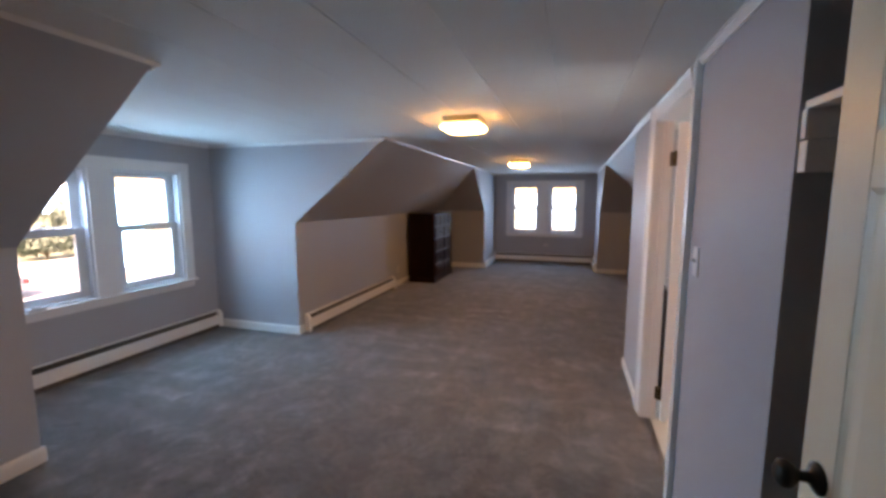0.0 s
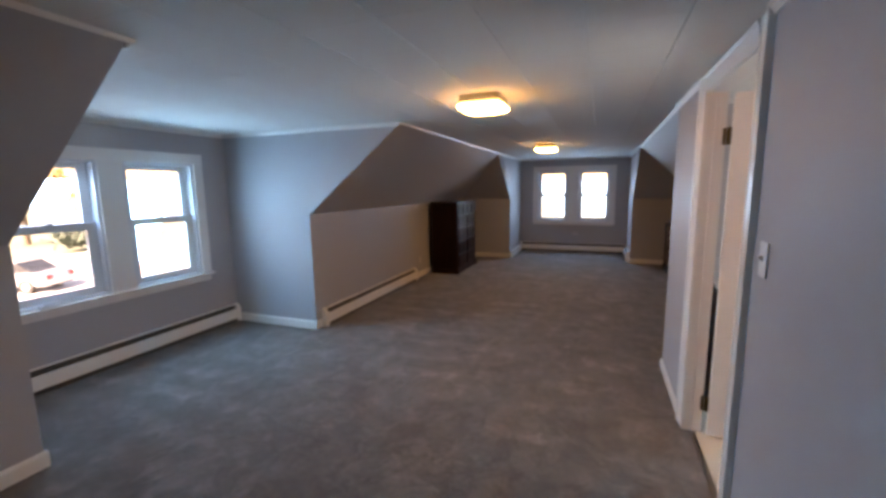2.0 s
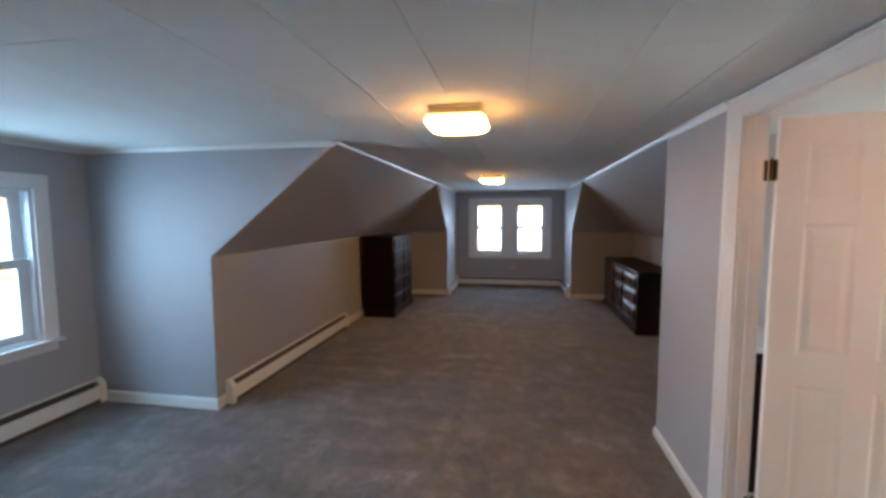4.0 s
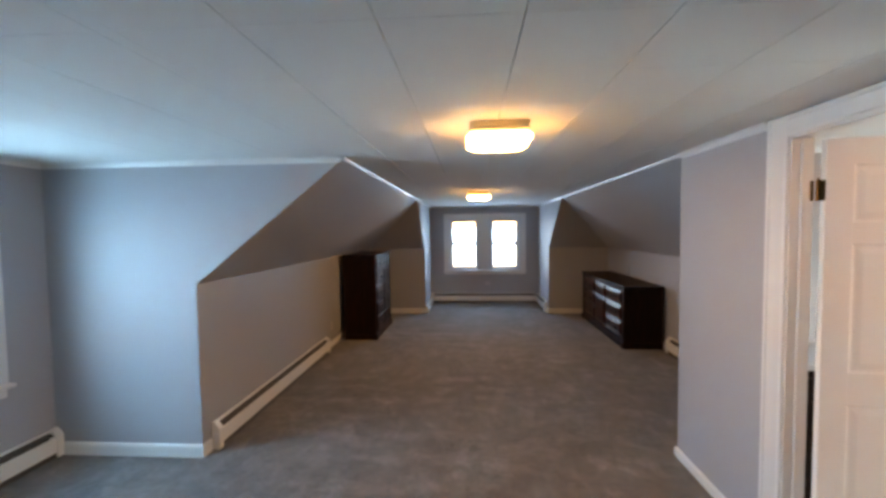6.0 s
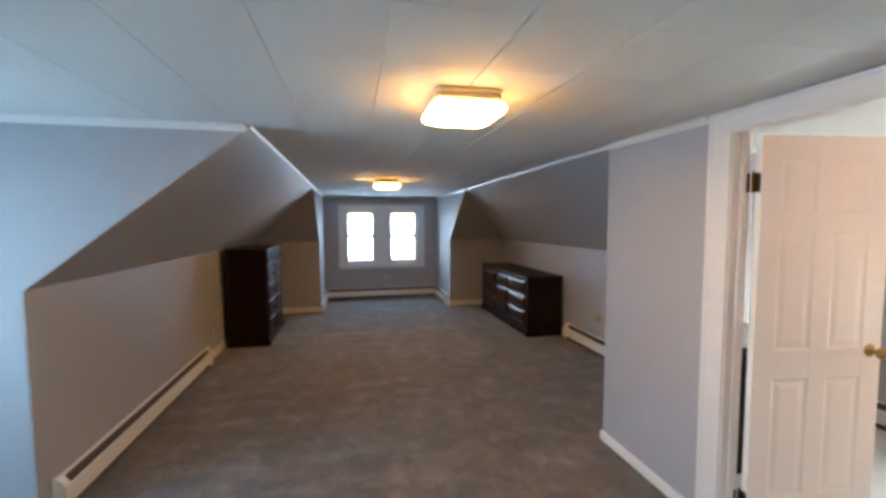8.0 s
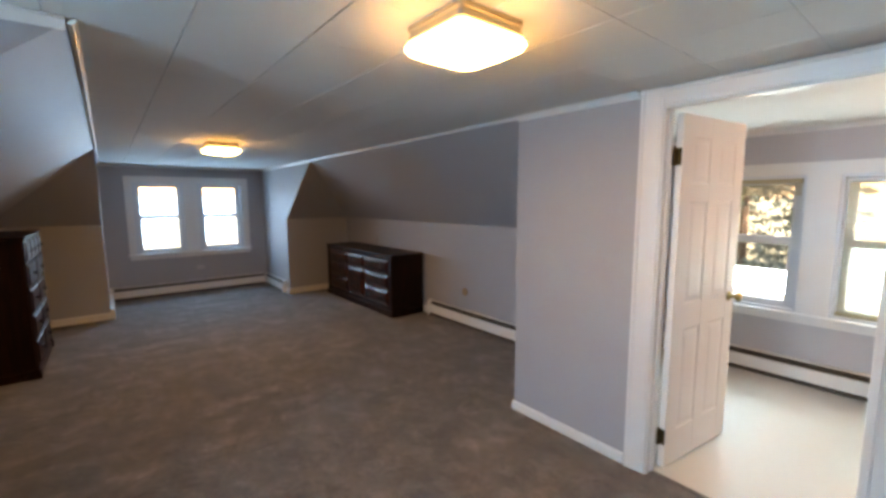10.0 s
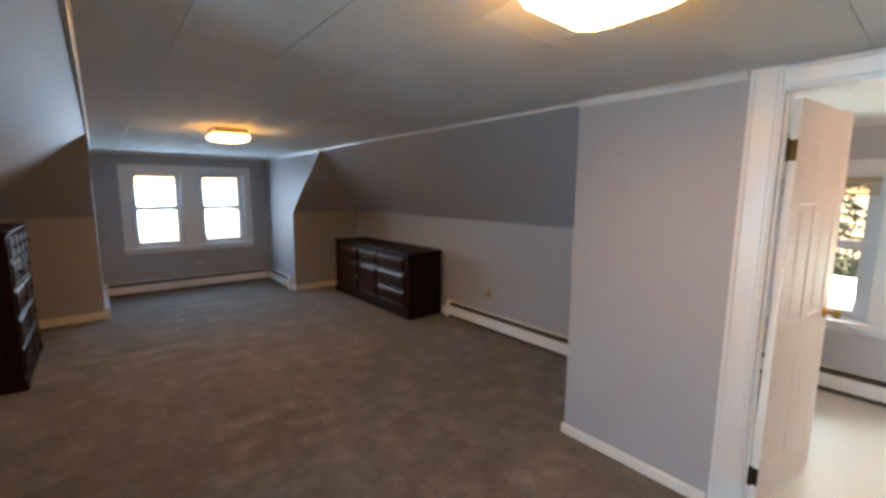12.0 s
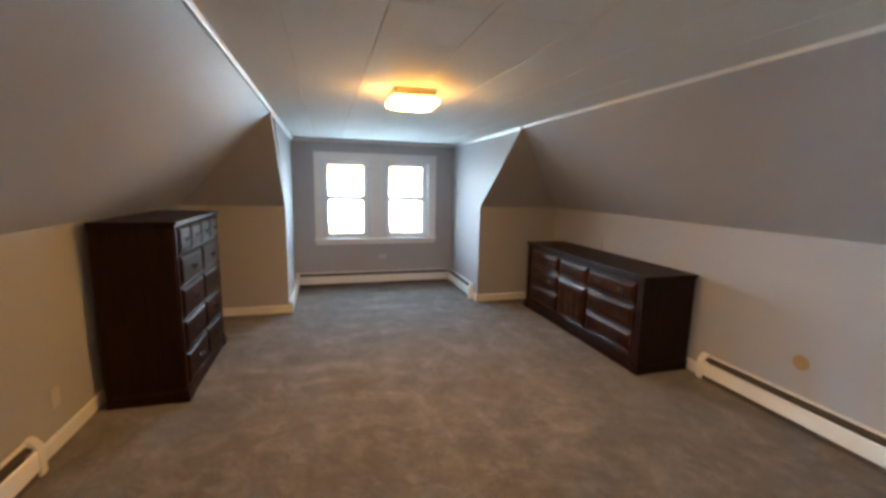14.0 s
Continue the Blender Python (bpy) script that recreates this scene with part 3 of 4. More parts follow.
# ---- windows ----
def window_unit(name, m, label):
    """Two double-hung sashes side by side. Own axes: x along the wall, y outwards, z up."""
    w = empty(name, m)
    structure(w, label, "window")
    ct = 0.02
    part("side_casing", box((-HOLE_OUT - 0.10, -ct, HB), (-HOLE_OUT, 0, HT), 0.003), TRIM, w)
    part("side_casing", box((HOLE_OUT, -ct, HB), (HOLE_OUT + 0.10, 0, HT), 0.003), TRIM, w)
    part("mullion_casing", box((-HOLE_IN, -ct, HB), (HOLE_IN, 0, HT), 0.003), TRIM, w)
    part("head_casing", box((-HOLE_OUT - 0.10, -ct - 0.003, HT), (HOLE_OUT + 0.10, 0, HT + 0.10), 0.003), TRIM, w)
    part("window_sill", box((-HOLE_OUT - 0.12, -0.05, HB - 0.024), (HOLE_OUT + 0.12, 0.0, HB), 0.006), TRIM, w)
    part("apron", box((-HOLE_OUT - 0.09, -0.016, HB - 0.085), (HOLE_OUT + 0.09, 0, HB - 0.024), 0.003), TRIM, w)
    for sgn in (-1, 1):
        a, b = sorted((sgn * HOLE_IN, sgn * HOLE_OUT))
        # lining of the opening
        bm = bmesh.new()
        add_box(bm, (a, 0.0, HB), (a + 0.022, 0.138, HT))
        add_box(bm, (b - 0.022, 0.0, HB), (b, 0.138, HT))
        add_box(bm, (a + 0.022, 0.0, HT - 0.022), (b - 0.022, 0.138, HT))
        add_box(bm, (a + 0.022, 0.0, HB), (b - 0.022, 0.138, HB + 0.018))
        part("window_frame", bm, VINYL, w, "white vinyl window frame")
        mid = 1.275
        for nm, y0, z0, z1, bot, top in (("lower_sash", 0.045, HB + 0.018, mid + 0.033, 0.06, 0.066), ("upper_sash", 0.082, mid - 0.033, HT - 0.022, 0.066, 0.052)):
            x0, x1 = a + 0.022, b - 0.022
            st = 0.072
            bm = bmesh.new()
            add_box(bm, (x0, y0, z0), (x0 + st, y0 + 0.034, z1), 0.004)
            add_box(bm, (x1 - st, y0, z0), (x1, y0 + 0.034, z1), 0.004)
            add_box(bm, (x0 + st - 0.002, y0 + 0.001, z0 + 0.001), (x1 - st + 0.002, y0 + 0.033, z0 + bot), 0.004)
            add_box(bm, (x0 + st - 0.002, y0 + 0.001, z1 - top), (x1 - st + 0.002, y0 + 0.033, z1 - 0.001), 0.004)
            s = part(nm, bm, VINYL, w, "white vinyl sash")
            g = part("pane", box((x0 + st - 0.004, y0 + 0.014, z0 + bot - 0.004), (x1 - st + 0.004, y0 + 0.019, z1 - top + 0.004)), GLASS, s, "clear glass pane")
            g.visible_shadow = False
            if nm == "lower_sash":
                xm = (x0 + x1) / 2
                bm = bmesh.new()
                add_box(bm, (xm - 0.028, y0 + 0.008, z1), (xm + 0.028, y0 + 0.03, z1 + 0.007), 0.002)
                add_cyl(bm, (xm, y0 + 0.019, z1 + 0.010), 0.009, 0.01, seg=12)
                add_box(bm, (xm - 0.004, y0 - 0.012, z1 + 0.006), (xm + 0.018, y0 + 0.018, z1 + 0.014), 0.002)
                part("sash_lock", bm, VINYL, s, "white cam lock")
    return w


window_unit("window_1", pose(FAR_C, YF, FAR_DZ), "white double-hung twin window with broad trim")
window_unit("window_2", pose(WX, LEFT_C, LEFT_DZ, 0, 0, 90), "white double-hung twin window with broad trim")
bathw = window_unit("window_3", pose(BX, BATH_C, BATH_DZ, 0, 0, -90), "white double-hung twin window in the bathroom")

# small white gadget on the dormer sill
bm = box((-0.06, -0.045, 0), (0.06, -0.015, 0.022), 0.006)
add_box(bm, (-0.03, -0.04, 0.0222), (0.035, -0.02, 0.036), 0.005)
tagged(obj("window_crank", bm, VINYL), "small white latch lying on the window sill", "latch").matrix_world = pose(WX, 1.82, HB + LEFT_DZ, 0, 0, 90)


# ---- baseboard heaters ----
def heater(m, length, cap0, cap1):
    """Own axes: x along the wall, y out of the wall into the room, z up."""
    h = empty("baseboard_heater", m)
    tagged(h, "white enamelled hot-water baseboard heater with a dark slot", "heater", "baseboard heaters")
    D, H = 0.062, 0.198
    part("back_plate", box((0, 0.0, 0.012), (length, 0.004, H)), DARKMETAL, h, "dark back plate")
    part("front_panel", prism([(0, D - 0.004, 0.040), (0, D, 0.040), (0, D, 0.140), (0, D - 0.010, 0.148), (0, D - 0.012, 0.145), (0, D - 0.004, 0.137)], (length, 0, 0)), HEATER, h)
    # added dark strip: the shade below the front panel, given as colour
    part("toe_gap_shade", box((0.004, 0.0042, 0.001), (length - 0.004, D - 0.010, 0.034)), DARKMETAL, h, "dark strip standing in for the shade under the panel")
    part("hood", prism([(0, 0.0041, H), (0, 0.018, H), (0, 0.030, H - 0.008), (0, 0.028, H - 0.011), (0, 0.017, H - 0.004), (0, 0.0041, H - 0.004)], (length, 0, 0)), HEATER, h)
    part("damper", prism([(0, 0.010, 0.176), (0, 0.044, 0.158), (0, 0.044, 0.155), (0, 0.010, 0.172)], (length, 0, 0)), DARKMETAL, h, "dark damper flap")
    bm = bmesh.new()
    n = int(length / 0.03)
    for i in range(n):
        x = 0.04 + i * (length - 0.08) / max(n - 1, 1)
        add_box(bm, (x, 0.008, 0.05), (x + 0.0015, 0.048, 0.12))
    add_cyl(bm, (length / 2, 0.028, 0.085), 0.01, length - 0.02, "x", 10)
    part("fins", bm, FIN, h, "metal heating fins")
    for on, x in ((cap0, 0.0), (cap1, length)):
        if on:
            a, b = (x - 0.004, x + 0.045) if x == 0 else (x - 0.045, x + 0.004)
            part("end_cap", prism([(a, 0.0042, 0.004), (a, D + 0.004, 0.004), (a, D + 0.004, 0.15), (a, D - 0.012, 0.176), (a, 0.026, H + 0.004), (a, 0.0042, H + 0.004)], (b - a, 0, 0)), HEATER, h)
    return h


heater(pose(WX, 3.545, 0, 0, 0, -90), 2.33, True, True)           # under the dormer window
heater(pose(KL, 6.075, 0, 0, 0, -90), 2.42, True, True)           # left knee wall
heater(pose(AR - 0.066, YF, 0, 0, 0, 180), AR - AL - 0.075, False, True)   # far wall
heater(pose(AR, 8.74, 0, 0, 0, 90), 1.008, True, False)           # wraps round the alcove corner
heater(pose(KR, YP + 0.03, 0, 0, 0, 90), 2.42, True, True)        # right knee wall
heater(pose(BX, 1.45, 0.002, 0, 0, 90), 2.12, True, True)


# ---- doors ----
def six_panel_door(name, m, w, h, knob_mat, knob_z=0.93, label="", paint=None):
    """Hinge line at x=0, leaf along +x, thickness along y from 0 to 0.035, bottom at z=0.012."""
    d = empty(name, m)
    tagged(d, label, "door")
    paint = paint or DOORP
    th, z0 = 0.035, 0.012
    st, mid = 0.105, 0.095
    rails = [z0, z0 + 0.20, z0 + 0.79, z0 + 0.93, z0 + 1.50, z0 + 1.59, h - 0.11, h]
    xs = [0, st, (w - mid) / 2, (w + mid) / 2, w - st, w]
    bm = bmesh.new()
    for i in (0, 2, 4):
        add_box(bm, (xs[i], 0, z0), (xs[i + 1], th, h), 0.0015, 1)
    for i in (0, 2, 4, 6):
        for a, b in ((1, 2), (3, 4)):
            add_box(bm, (xs[a] - 0.0005, 0.0008, rails[i]), (xs[b] + 0.0005, th - 0.0008, rails[i + 1]))
    part("leaf_frame", bm, paint, d)
    for i in (1, 3, 5):
        for a, b in ((1, 2), (3, 4)):
            bm = bmesh.new()
            lo, hi = (xs[a], rails[i]), (xs[b], rails[i + 1])
            for sgn, yb in ((-1, 0.0), (1, th)):
                steps = [(0.0, 0.0012), (0.012, 0.0055), (0.020, 0.0055), (0.045, 0.002)]
                loops = []
                for ins, dep in steps:
                    y = yb - sgn * dep
                    loops.append([bm.verts.new(p) for p in ((lo[0] + ins, y, lo[1] + ins), (hi[0] - ins, y, lo[1] + ins), (hi[0] - ins, y, hi[1] - ins), (lo[0] + ins, y, hi[1] - ins))])
                for p, q in zip(loops, loops[1:]):
                    for k in range(4):
                        j = (k + 1) % 4
                        bm.faces.new((p[k], p[j], q[j], q[k]))
                bm.faces.new(loops[-1])
            part("panel", bm, paint, d)
    for y, sg in ((0, -1), (th, 1)):
        bm = bmesh.new()
        mm = pose(w - 0.062, y, knob_z, 90 if sg < 0 else -90)
        lathe(bm, [(0.0, 0.0), (0.031, 0.0), (0.031, 0.004), (0.022, 0.010), (0.011, 0.014), (0.010, 0.032), (0.020, 0.040), (0.027, 0.050), (0.026, 0.062), (0.016, 0.069), (0.0, 0.070)], 20, mm)
        part("knob", bm, knob_mat, d, "", True)
    part("latch_plate", box((w - 0.0005, 0.006, knob_z - 0.03), (w + 0.0012, th - 0.006, knob_z + 0.03)), knob_mat, d)
    return d


door = six_panel_door("door_1", pose(RC + 0.100, 2.745, 0, 0, 0, -7.0) @ pose(0.020, -0.035, 0), 0.68, 1.965, BRASS, label="pale pinkish-white six-panel door standing open to the bathroom")
for z in (1.745, 0.19):
    bm = bmesh.new()
    add_cyl(bm, (-0.010, 0.034, z), 0.0075, 0.09, "z", 12)
    add_cyl(bm, (-0.010, 0.034, z + 0.05), 0.0055, 0.012, "z", 10, 0.003)
    add_box(bm, (-0.023, 0.024, z - 0.045), (-0.0002, 0.027, z + 0.045))
    add_box(bm, (-0.0012, 0.002, z - 0.045), (-0.0002, 0.038, z + 0.045))
    part("hinge", bm, HINGE, door, "aged bronze butt hinge")
for z in (1.745, 0.19):
    structure(obj("trim_hinge_leaf", box((RC + 0.082, D1 - 0.0015, z - 0.045), (RC + 0.097, D1 + 0.0005, z + 0.045)), HINGE), "dark hinge leaf on the door jamb", "hinge")

# door lining and casing
bm = bmesh.new()
add_box(bm, (RC - 0.001, D1, 0), (RC + 0.0965, D1 + 0.0195, DH + 0.0195))
structure(obj("trim_jamb", bm, TRIM), "white painted door jamb", "door frame")
structure(obj("trim_jamb", box((RC - 0.001, D0 - 0.0195, 0), (RC + 0.0965, D0, DH + 0.0195)), TRIM), "white painted door jamb", "door frame")
structure(obj("trim_jamb", box((RC - 0.001, D0, DH), (RC + 0.0965, D1, DH + 0.0195)), TRIM), "white painted door head", "door frame")
structure(obj("trim_stop", box((RC + 0.04, D1 - 0.011, 0.003), (RC + 0.066, D1, DH), 0.002), TRIM), "white door stop", "door frame")
structure(obj("trim_stop", box((RC + 0.04, D0, 0.003), (RC + 0.066, D0 + 0.011, DH), 0.002), TRIM), "white door stop", "door frame")


def casing(name, pts_profile, a, b, across):
    """Moulded casing: profile (across, proud) from the opening outwards, swept from a to b."""
    a, b, ac = Vector(a), Vector(b), Vector(across)
    bm = bmesh.new()
    ra = [bm.verts.new(a + ac * u + Vector((-o, 0, 0))) for u, o in pts_profile]
    rb = [bm.verts.new(b + ac * u + Vector((-o, 0, 0))) for u, o in pts_profile]
    k = len(pts_profile)
    for i in range(k):
        j = (i + 1) % k
        bm.faces.new((ra[i], ra[j], rb[j], rb[i]))
    bm.faces.new(ra)
    bm.faces.new(rb[::-1])
    return structure(obj(name, bm, TRIM), "white moulded door casing", "door frame")


CP = [(0.0, 0.0), (0.0, 0.011), (0.012, 0.013), (0.020, 0.010), (0.05, 0.014), (0.090, 0.018), (0.098, 0.024), (0.112, 0.024), (0.116, 0.0)]
casing("trim_casing", CP, (RC, D1 + 0.008, 0), (RC, D1 + 0.008, ZC - 0.002), (0, 1, 0))
casing("trim_casing", CP, (RC, D0 - 0.008, 0), (RC, D0 - 0.008, ZC - 0.002), (0, -1, 0))
casing("trim_casing", [(u * 0.80, o * 0.98) for u, o in CP], (RC, D0 - 0.005, DH + 0.008), (RC, D1 + 0.005, DH + 0.008), (0, 0, 1))

# entry door folded back beside the closet
six_panel_door("entry_door", pose(0.468, -0.055, 0, 0, 0, 90) @ pose(0, -0.035, 0), 0.785, 1.975, BRONZE, knob_z=0.965, label="six-panel door tinted cream for warm landing light, folded open against the closet front", paint=DOOR_WARM)

# closet shelf and rails
tagged(obj("closet_shelf", box((0.512, 0.0, 1.700), (0.95, 0.9615, 1.720), 0.002), TRIM), "white painted wooden closet shelf", "shelf")
sh = [((RC + 0.002, 0.940, 1.632), (1.0, 0.9615, 1.6995)), ((RC + 0.002, 0.925, 1.556), (1.0, 0.9615, 1.6275))]
CLEAT = mat("closet_cleat_paint", (0.78, 0.74, 0.72), 0.45)
for lo, hi in sh:
    tagged(obj("shelf_cleat", box(lo, hi, 0.002), CLEAT), "painted wooden strip carrying the closet shelf", "cleat")


# ---- ceiling lamps ----
def ceiling_lamp(m):
    l = empty("ceiling_lamp", m)
    tagged(l, "square flush ceiling lamp with glowing white glass shade", "ceiling lamp", "ceiling lamps")

    def rsq(half, r, z, seg=6):
        pts = []
        for cx, cy, a0 in ((1, 1, 0), (-1, 1, 90), (-1, -1, 180), (1, -1, 270)):
            for i in range(seg + 1):
                a = radians(a0 + 90 * i / seg)
                pts.append((cx * (half - r) + r * math.cos(a), cy * (half - r) + r * math.sin(a), z))
        return pts

    def loft(rows):
        bm = bmesh.new()
        loops = [[bm.verts.new(p) for p in rsq(*r)] for r in rows]
        for a, b in zip(loops, loops[1:]):
            for i in range(len(a)):
                j = (i + 1) % len(a)
                bm.faces.new((a[i], a[j], b[j], b[i]))
        bm.faces.new(loops[0])
        bm.faces.new(loops[-1])
        return bm

    part("base", loft([(0.128, 0.018, 0.0), (0.136, 0.02, -0.003), (0.136, 0.02, -0.016), (0.131, 0.02, -0.019), (0.131, 0.02, -0.03), (0.136, 0.02, -0.034), (0.136, 0.02, -0.044)]), LAMPBASE, l, "brass-toned square base")
    rim = loft([(0.134, 0.03, -0.0445), (0.142, 0.036, -0.049), (0.149, 0.04, -0.060), (0.1502, 0.042, -0.066)])
    part("shade_rim", rim, GLOW_RIM, l, "frosted glass rim with a dimmer glow", True)
    part("shade", loft([(0.1500, 0.042, -0.0662), (0.1501, 0.042, -0.070), (0.145, 0.045, -0.083), (0.122, 0.055, -0.096), (0.08, 0.055, -0.103), (0.03, 0.028, -0.106)]), GLOW, l, "glowing white glass shade", True)
    return l


lamp = ceiling_lamp(pose(-0.782, 2.83, ZC - 0.0015))
copy_thing(lamp, pose(-0.80, 6.38, ZC - 0.0015))


# ---- furniture ----
def drawer_front(bm, x0, x1, z0, z1, y, proud=0.024, broad=False):
    """Raised front with a bevelled field; y is the carcass face, front towards -y."""
    steps = [(0.0, 0.0), (0.0, proud * 0.55), (0.004, proud * 0.72), (0.010, proud * 0.62), (0.022, proud * 0.96), (0.028, proud)]
    if broad:
        steps = [(0.0, 0.0), (0.0, proud * 0.45), (0.006, proud * 0.6), (0.012, proud * 0.42), (0.038, proud * 0.95), (0.048, proud)]
    loops = []
    for ins, o in steps:
        loops.append([bm.verts.new(p) for p in ((x0 + ins, y - o, z0 + ins), (x1 - ins, y - o, z0 + ins), (x1 - ins, y - o, z1 - ins), (x0 + ins, y - o, z1 - ins))])
    for p, q in zip(loops, loops[1:]):
        for k in range(4):
            j = (k + 1) % 4
            bm.faces.new((p[k], p[j], q[j], q[k]))
    bm.faces.new(loops[-1])
    bm.faces.new(loops[0][::-1])
    return bm


def pull(bm, x, z, y):
    add_box(bm, (x - 0.035, y - 0.004, z - 0.012), (x + 0.035, y, z + 0.012), 0.003, 1)
    for s in (-0.026, 0.026):
        add_cyl(bm, (x + s, y - 0.010, z + 0.002), 0.005, 0.016, "y", 8)
    pts = [(-0.028, 0.0), (-0.024, -0.014), (-0.010, -0.020), (0.010, -0.020), (0.024, -0.014), (0.028, 0.0)]
    for (xa, za), (xb, zb) in zip(pts, pts[1:]):
        add_box(bm, (x + min(xa, xb) - 0.003, y - 0.021, z + min(za, zb) - 0.003), (x + max(xa, xb) + 0.003, y - 0.014, z + max(za, zb) + 0.003))
    return bm


def case_piece(name, m, w, d, h, label, cat, rows, face):
    """Carcass w wide, d deep, h high; front towards -y, back at y=0."""
    c = empty(name, m)
    tagged(c, label, cat)
    fy = -d + 0.02
    part("carcass", box((0.012, fy, 0.085), (w - 0.012, 0, h - 0.026), 0.003), CHERRY, c)
    bm = bmesh.new()
    add_box(bm, (0.0, -d, 0.0), (w, -0.004, 0.070), 0.005)
    add_box(bm, (0.005, -d + 0.006, 0.070), (w - 0.005, -0.004, 0.088), 0.006)
    part("plinth", bm, CHERRY, c)
    for x0, x1 in ((-0.012, 0.105), (w - 0.105, w + 0.012)):
        bm = bmesh.new()
        add_box(bm, (x0, -d - 0.012, 0.0), (x1, -d + 0.09, 0.052), 0.012)
        add_box(bm, (x0 + 0.006, -d - 0.006, 0.045), (x1 - 0.012, -d + 0.08, 0.082), 0.010)
        part("bracket_foot", bm, CHERRY, c, "shaped bracket foot")
    bm = bmesh.new()
    add_box(bm, (-0.010, -d - 0.008, h - 0.022), (w + 0.010, 0.0, h), 0.006)
    add_box(bm, (0.002, -d + 0.006, h - 0.034), (w - 0.002, 0.0, h - 0.022), 0.004)
    part("top", bm, CHERRY, c, "polished dark top")
    for x0, x1, z0, z1, kind in rows:
        bm = bmesh.new()
        drawer_front(bm, x0, x1, z0, z1, fy, broad=face is LIT_FACE)
        if kind == "door":
            dd = part("cabinet_door", bm, face, c, "panelled cabinet door")
            bm = bmesh.new()
            n = 4
            for i in range(n):
                xa = x0 + 0.055 + i * (x1 - x0 - 0.11) / n
                add_box(bm, (xa + 0.004, fy - 0.032, z0 + 0.06), (xa + (x1 - x0 - 0.11) / n - 0.004, fy - 0.0235, z1 - 0.06), 0.006, 1)
            part("door_slat", bm, face, dd)
            bm = bmesh.new()
            add_cyl(bm, (x0 + 0.03, fy - 0.028, (z0 + z1) / 2), 0.012, 0.024, "y", 12)
            part("handle", bm, BRONZE, dd, "dark metal knob")
        else:
            dd = part("drawer_front", bm, face, c)
            xs_ = [(x0 + x1) / 2] if x1 - x0 < 0.55 else [x0 + (x1 - x0) * 0.25, x0 + (x1 - x0) * 0.75]
            for x in xs_:
                part("handle", pull(bmesh.new(), x, (z0 + z1) / 2, fy - 0.024), BRONZE, dd, "dark metal bail pull")
    # corner stiles
    sw_ = rows[0][0] - 0.022
    for x in (0.012, w - 0.012 - sw_ + 0.010):
        part("stile", box((x, fy - 0.014, 0.089), (x + sw_ - 0.010, fy, h - 0.036), 0.006), CHERRY, c)
    part("frieze", box((sw_ + 0.006, fy - 0.010, max(r[3] for r in rows) + 0.008), (w - sw_ - 0.006, fy, h - 0.036), 0.003), CHERRY, c)
    return c


# tall chest against the left knee wall; its front looks towards +x
W, H = 1.12, 1.235
rows = []
cx = [0.055, 0.3075, 0.56, 0.8125, W - 0.055]
for a, b in zip(cx, cx[1:]):
    rows.append((a + 0.010, b - 0.010, 1.015, 1.195, "drawer"))
zz = [0.10, 0.33, 0.56, 0.785, 1.005]
for z0, z1 in zip(zz, zz[1:]):
    rows.append((0.061, W / 2 - 0.010, z0 + 0.009, z1 - 0.009, "drawer"))
    rows.append((W / 2 + 0.010, W - 0.061, z0 + 0.009, z1 - 0.009, "drawer"))
case_piece("tall_chest", pose(KL + 0.065, 6.67, 0, 0, 0, 90), W, 0.485, H, "tall dark cherry chest of drawers against the knee wall", "chest of drawers", rows, SHADED_FACE)

W, H = 2.0, 0.82
rows = []
cx = [0.095, 0.73, 1.25, W - 0.095]
zz = [0.125, 0.34, 0.555, 0.755]
for i, (a, b) in enumerate(zip(cx, cx[1:])):
    if i == 1:
        rows.append((a + 0.010, b - 0.010, zz[2] + 0.009, zz[3] - 0.009, "drawer"))
        rows.append((a + 0.010, b - 0.010, zz[0] + 0.009, zz[2] - 0.009, "door"))
    else:
        for z0, z1 in zip(zz, zz[1:]):
            rows.append((a + 0.010, b - 0.010, z0 + 0.009, z1 - 0.009, "drawer"))
case_piece("dresser", pose(KR - 0.03, 8.29, 0, 0, 0, -90), W, 0.51, H, "long low dark cherry dresser with drawers and a centre door", "dresser", rows, LIT_FACE)


bm = bmesh.new()
for i in range(5):
    limb_z = 0.80 + i * 0.034
    add_cyl(bm, (KR - 0.006 - 0.003 * math.sin(i * 1.4), 7.56 + 0.004 * math.sin(i), limb_z + 0.017), 0.004, 0.036, "z", 8)
tagged(obj("wall_cable", bm, CABLE), "short grey cable on the wall behind the dresser", "cable")

# ---- plates ----
def outlet(m, material, label):
    o = empty("wall_outlet", m)
    tagged(o, label, "outlet")
    part("cover_plate", box((-0.035, -0.006, -0.057), (0.035, 0, 0.057), 0.003), material, o)
    for z in (-0.02, 0.02):
        part("socket", box((-0.016, -0.0085, z - 0.014), (0.016, -0.0062, z + 0.014), 0.002), material, o)
    return o


outlet(pose(-0.54, YF, 0.41, 0, 90, 0), PAINTED, "pale outlet plate set sideways on the end wall")
tan = empty("cable_plate", pose(KR, 5.47, 0.415, 0, 0, -90))
tagged(tan, "small tan plastic cover plate on the knee wall", "wall plate")
part("cover_plate", add_cyl(bmesh.new(), (0, -0.006, 0), 0.050, 0.012, "y", 24, 0.044), TAN, tan)
part("screw", add_cyl(bmesh.new(), (0, -0.0135, 0), 0.004, 0.003, "y", 10), BRASS, tan)
outlet(pose(KL, 6.32, 0.29, 0, 0, 90), PAINTED, "grey painted-over outlet plate on the knee wall")
sw = empty("light_switch", pose(RC, 1.70, 1.235, 0, 0, -90))
tagged(sw, "white toggle light switch on the partition wall", "light switch")
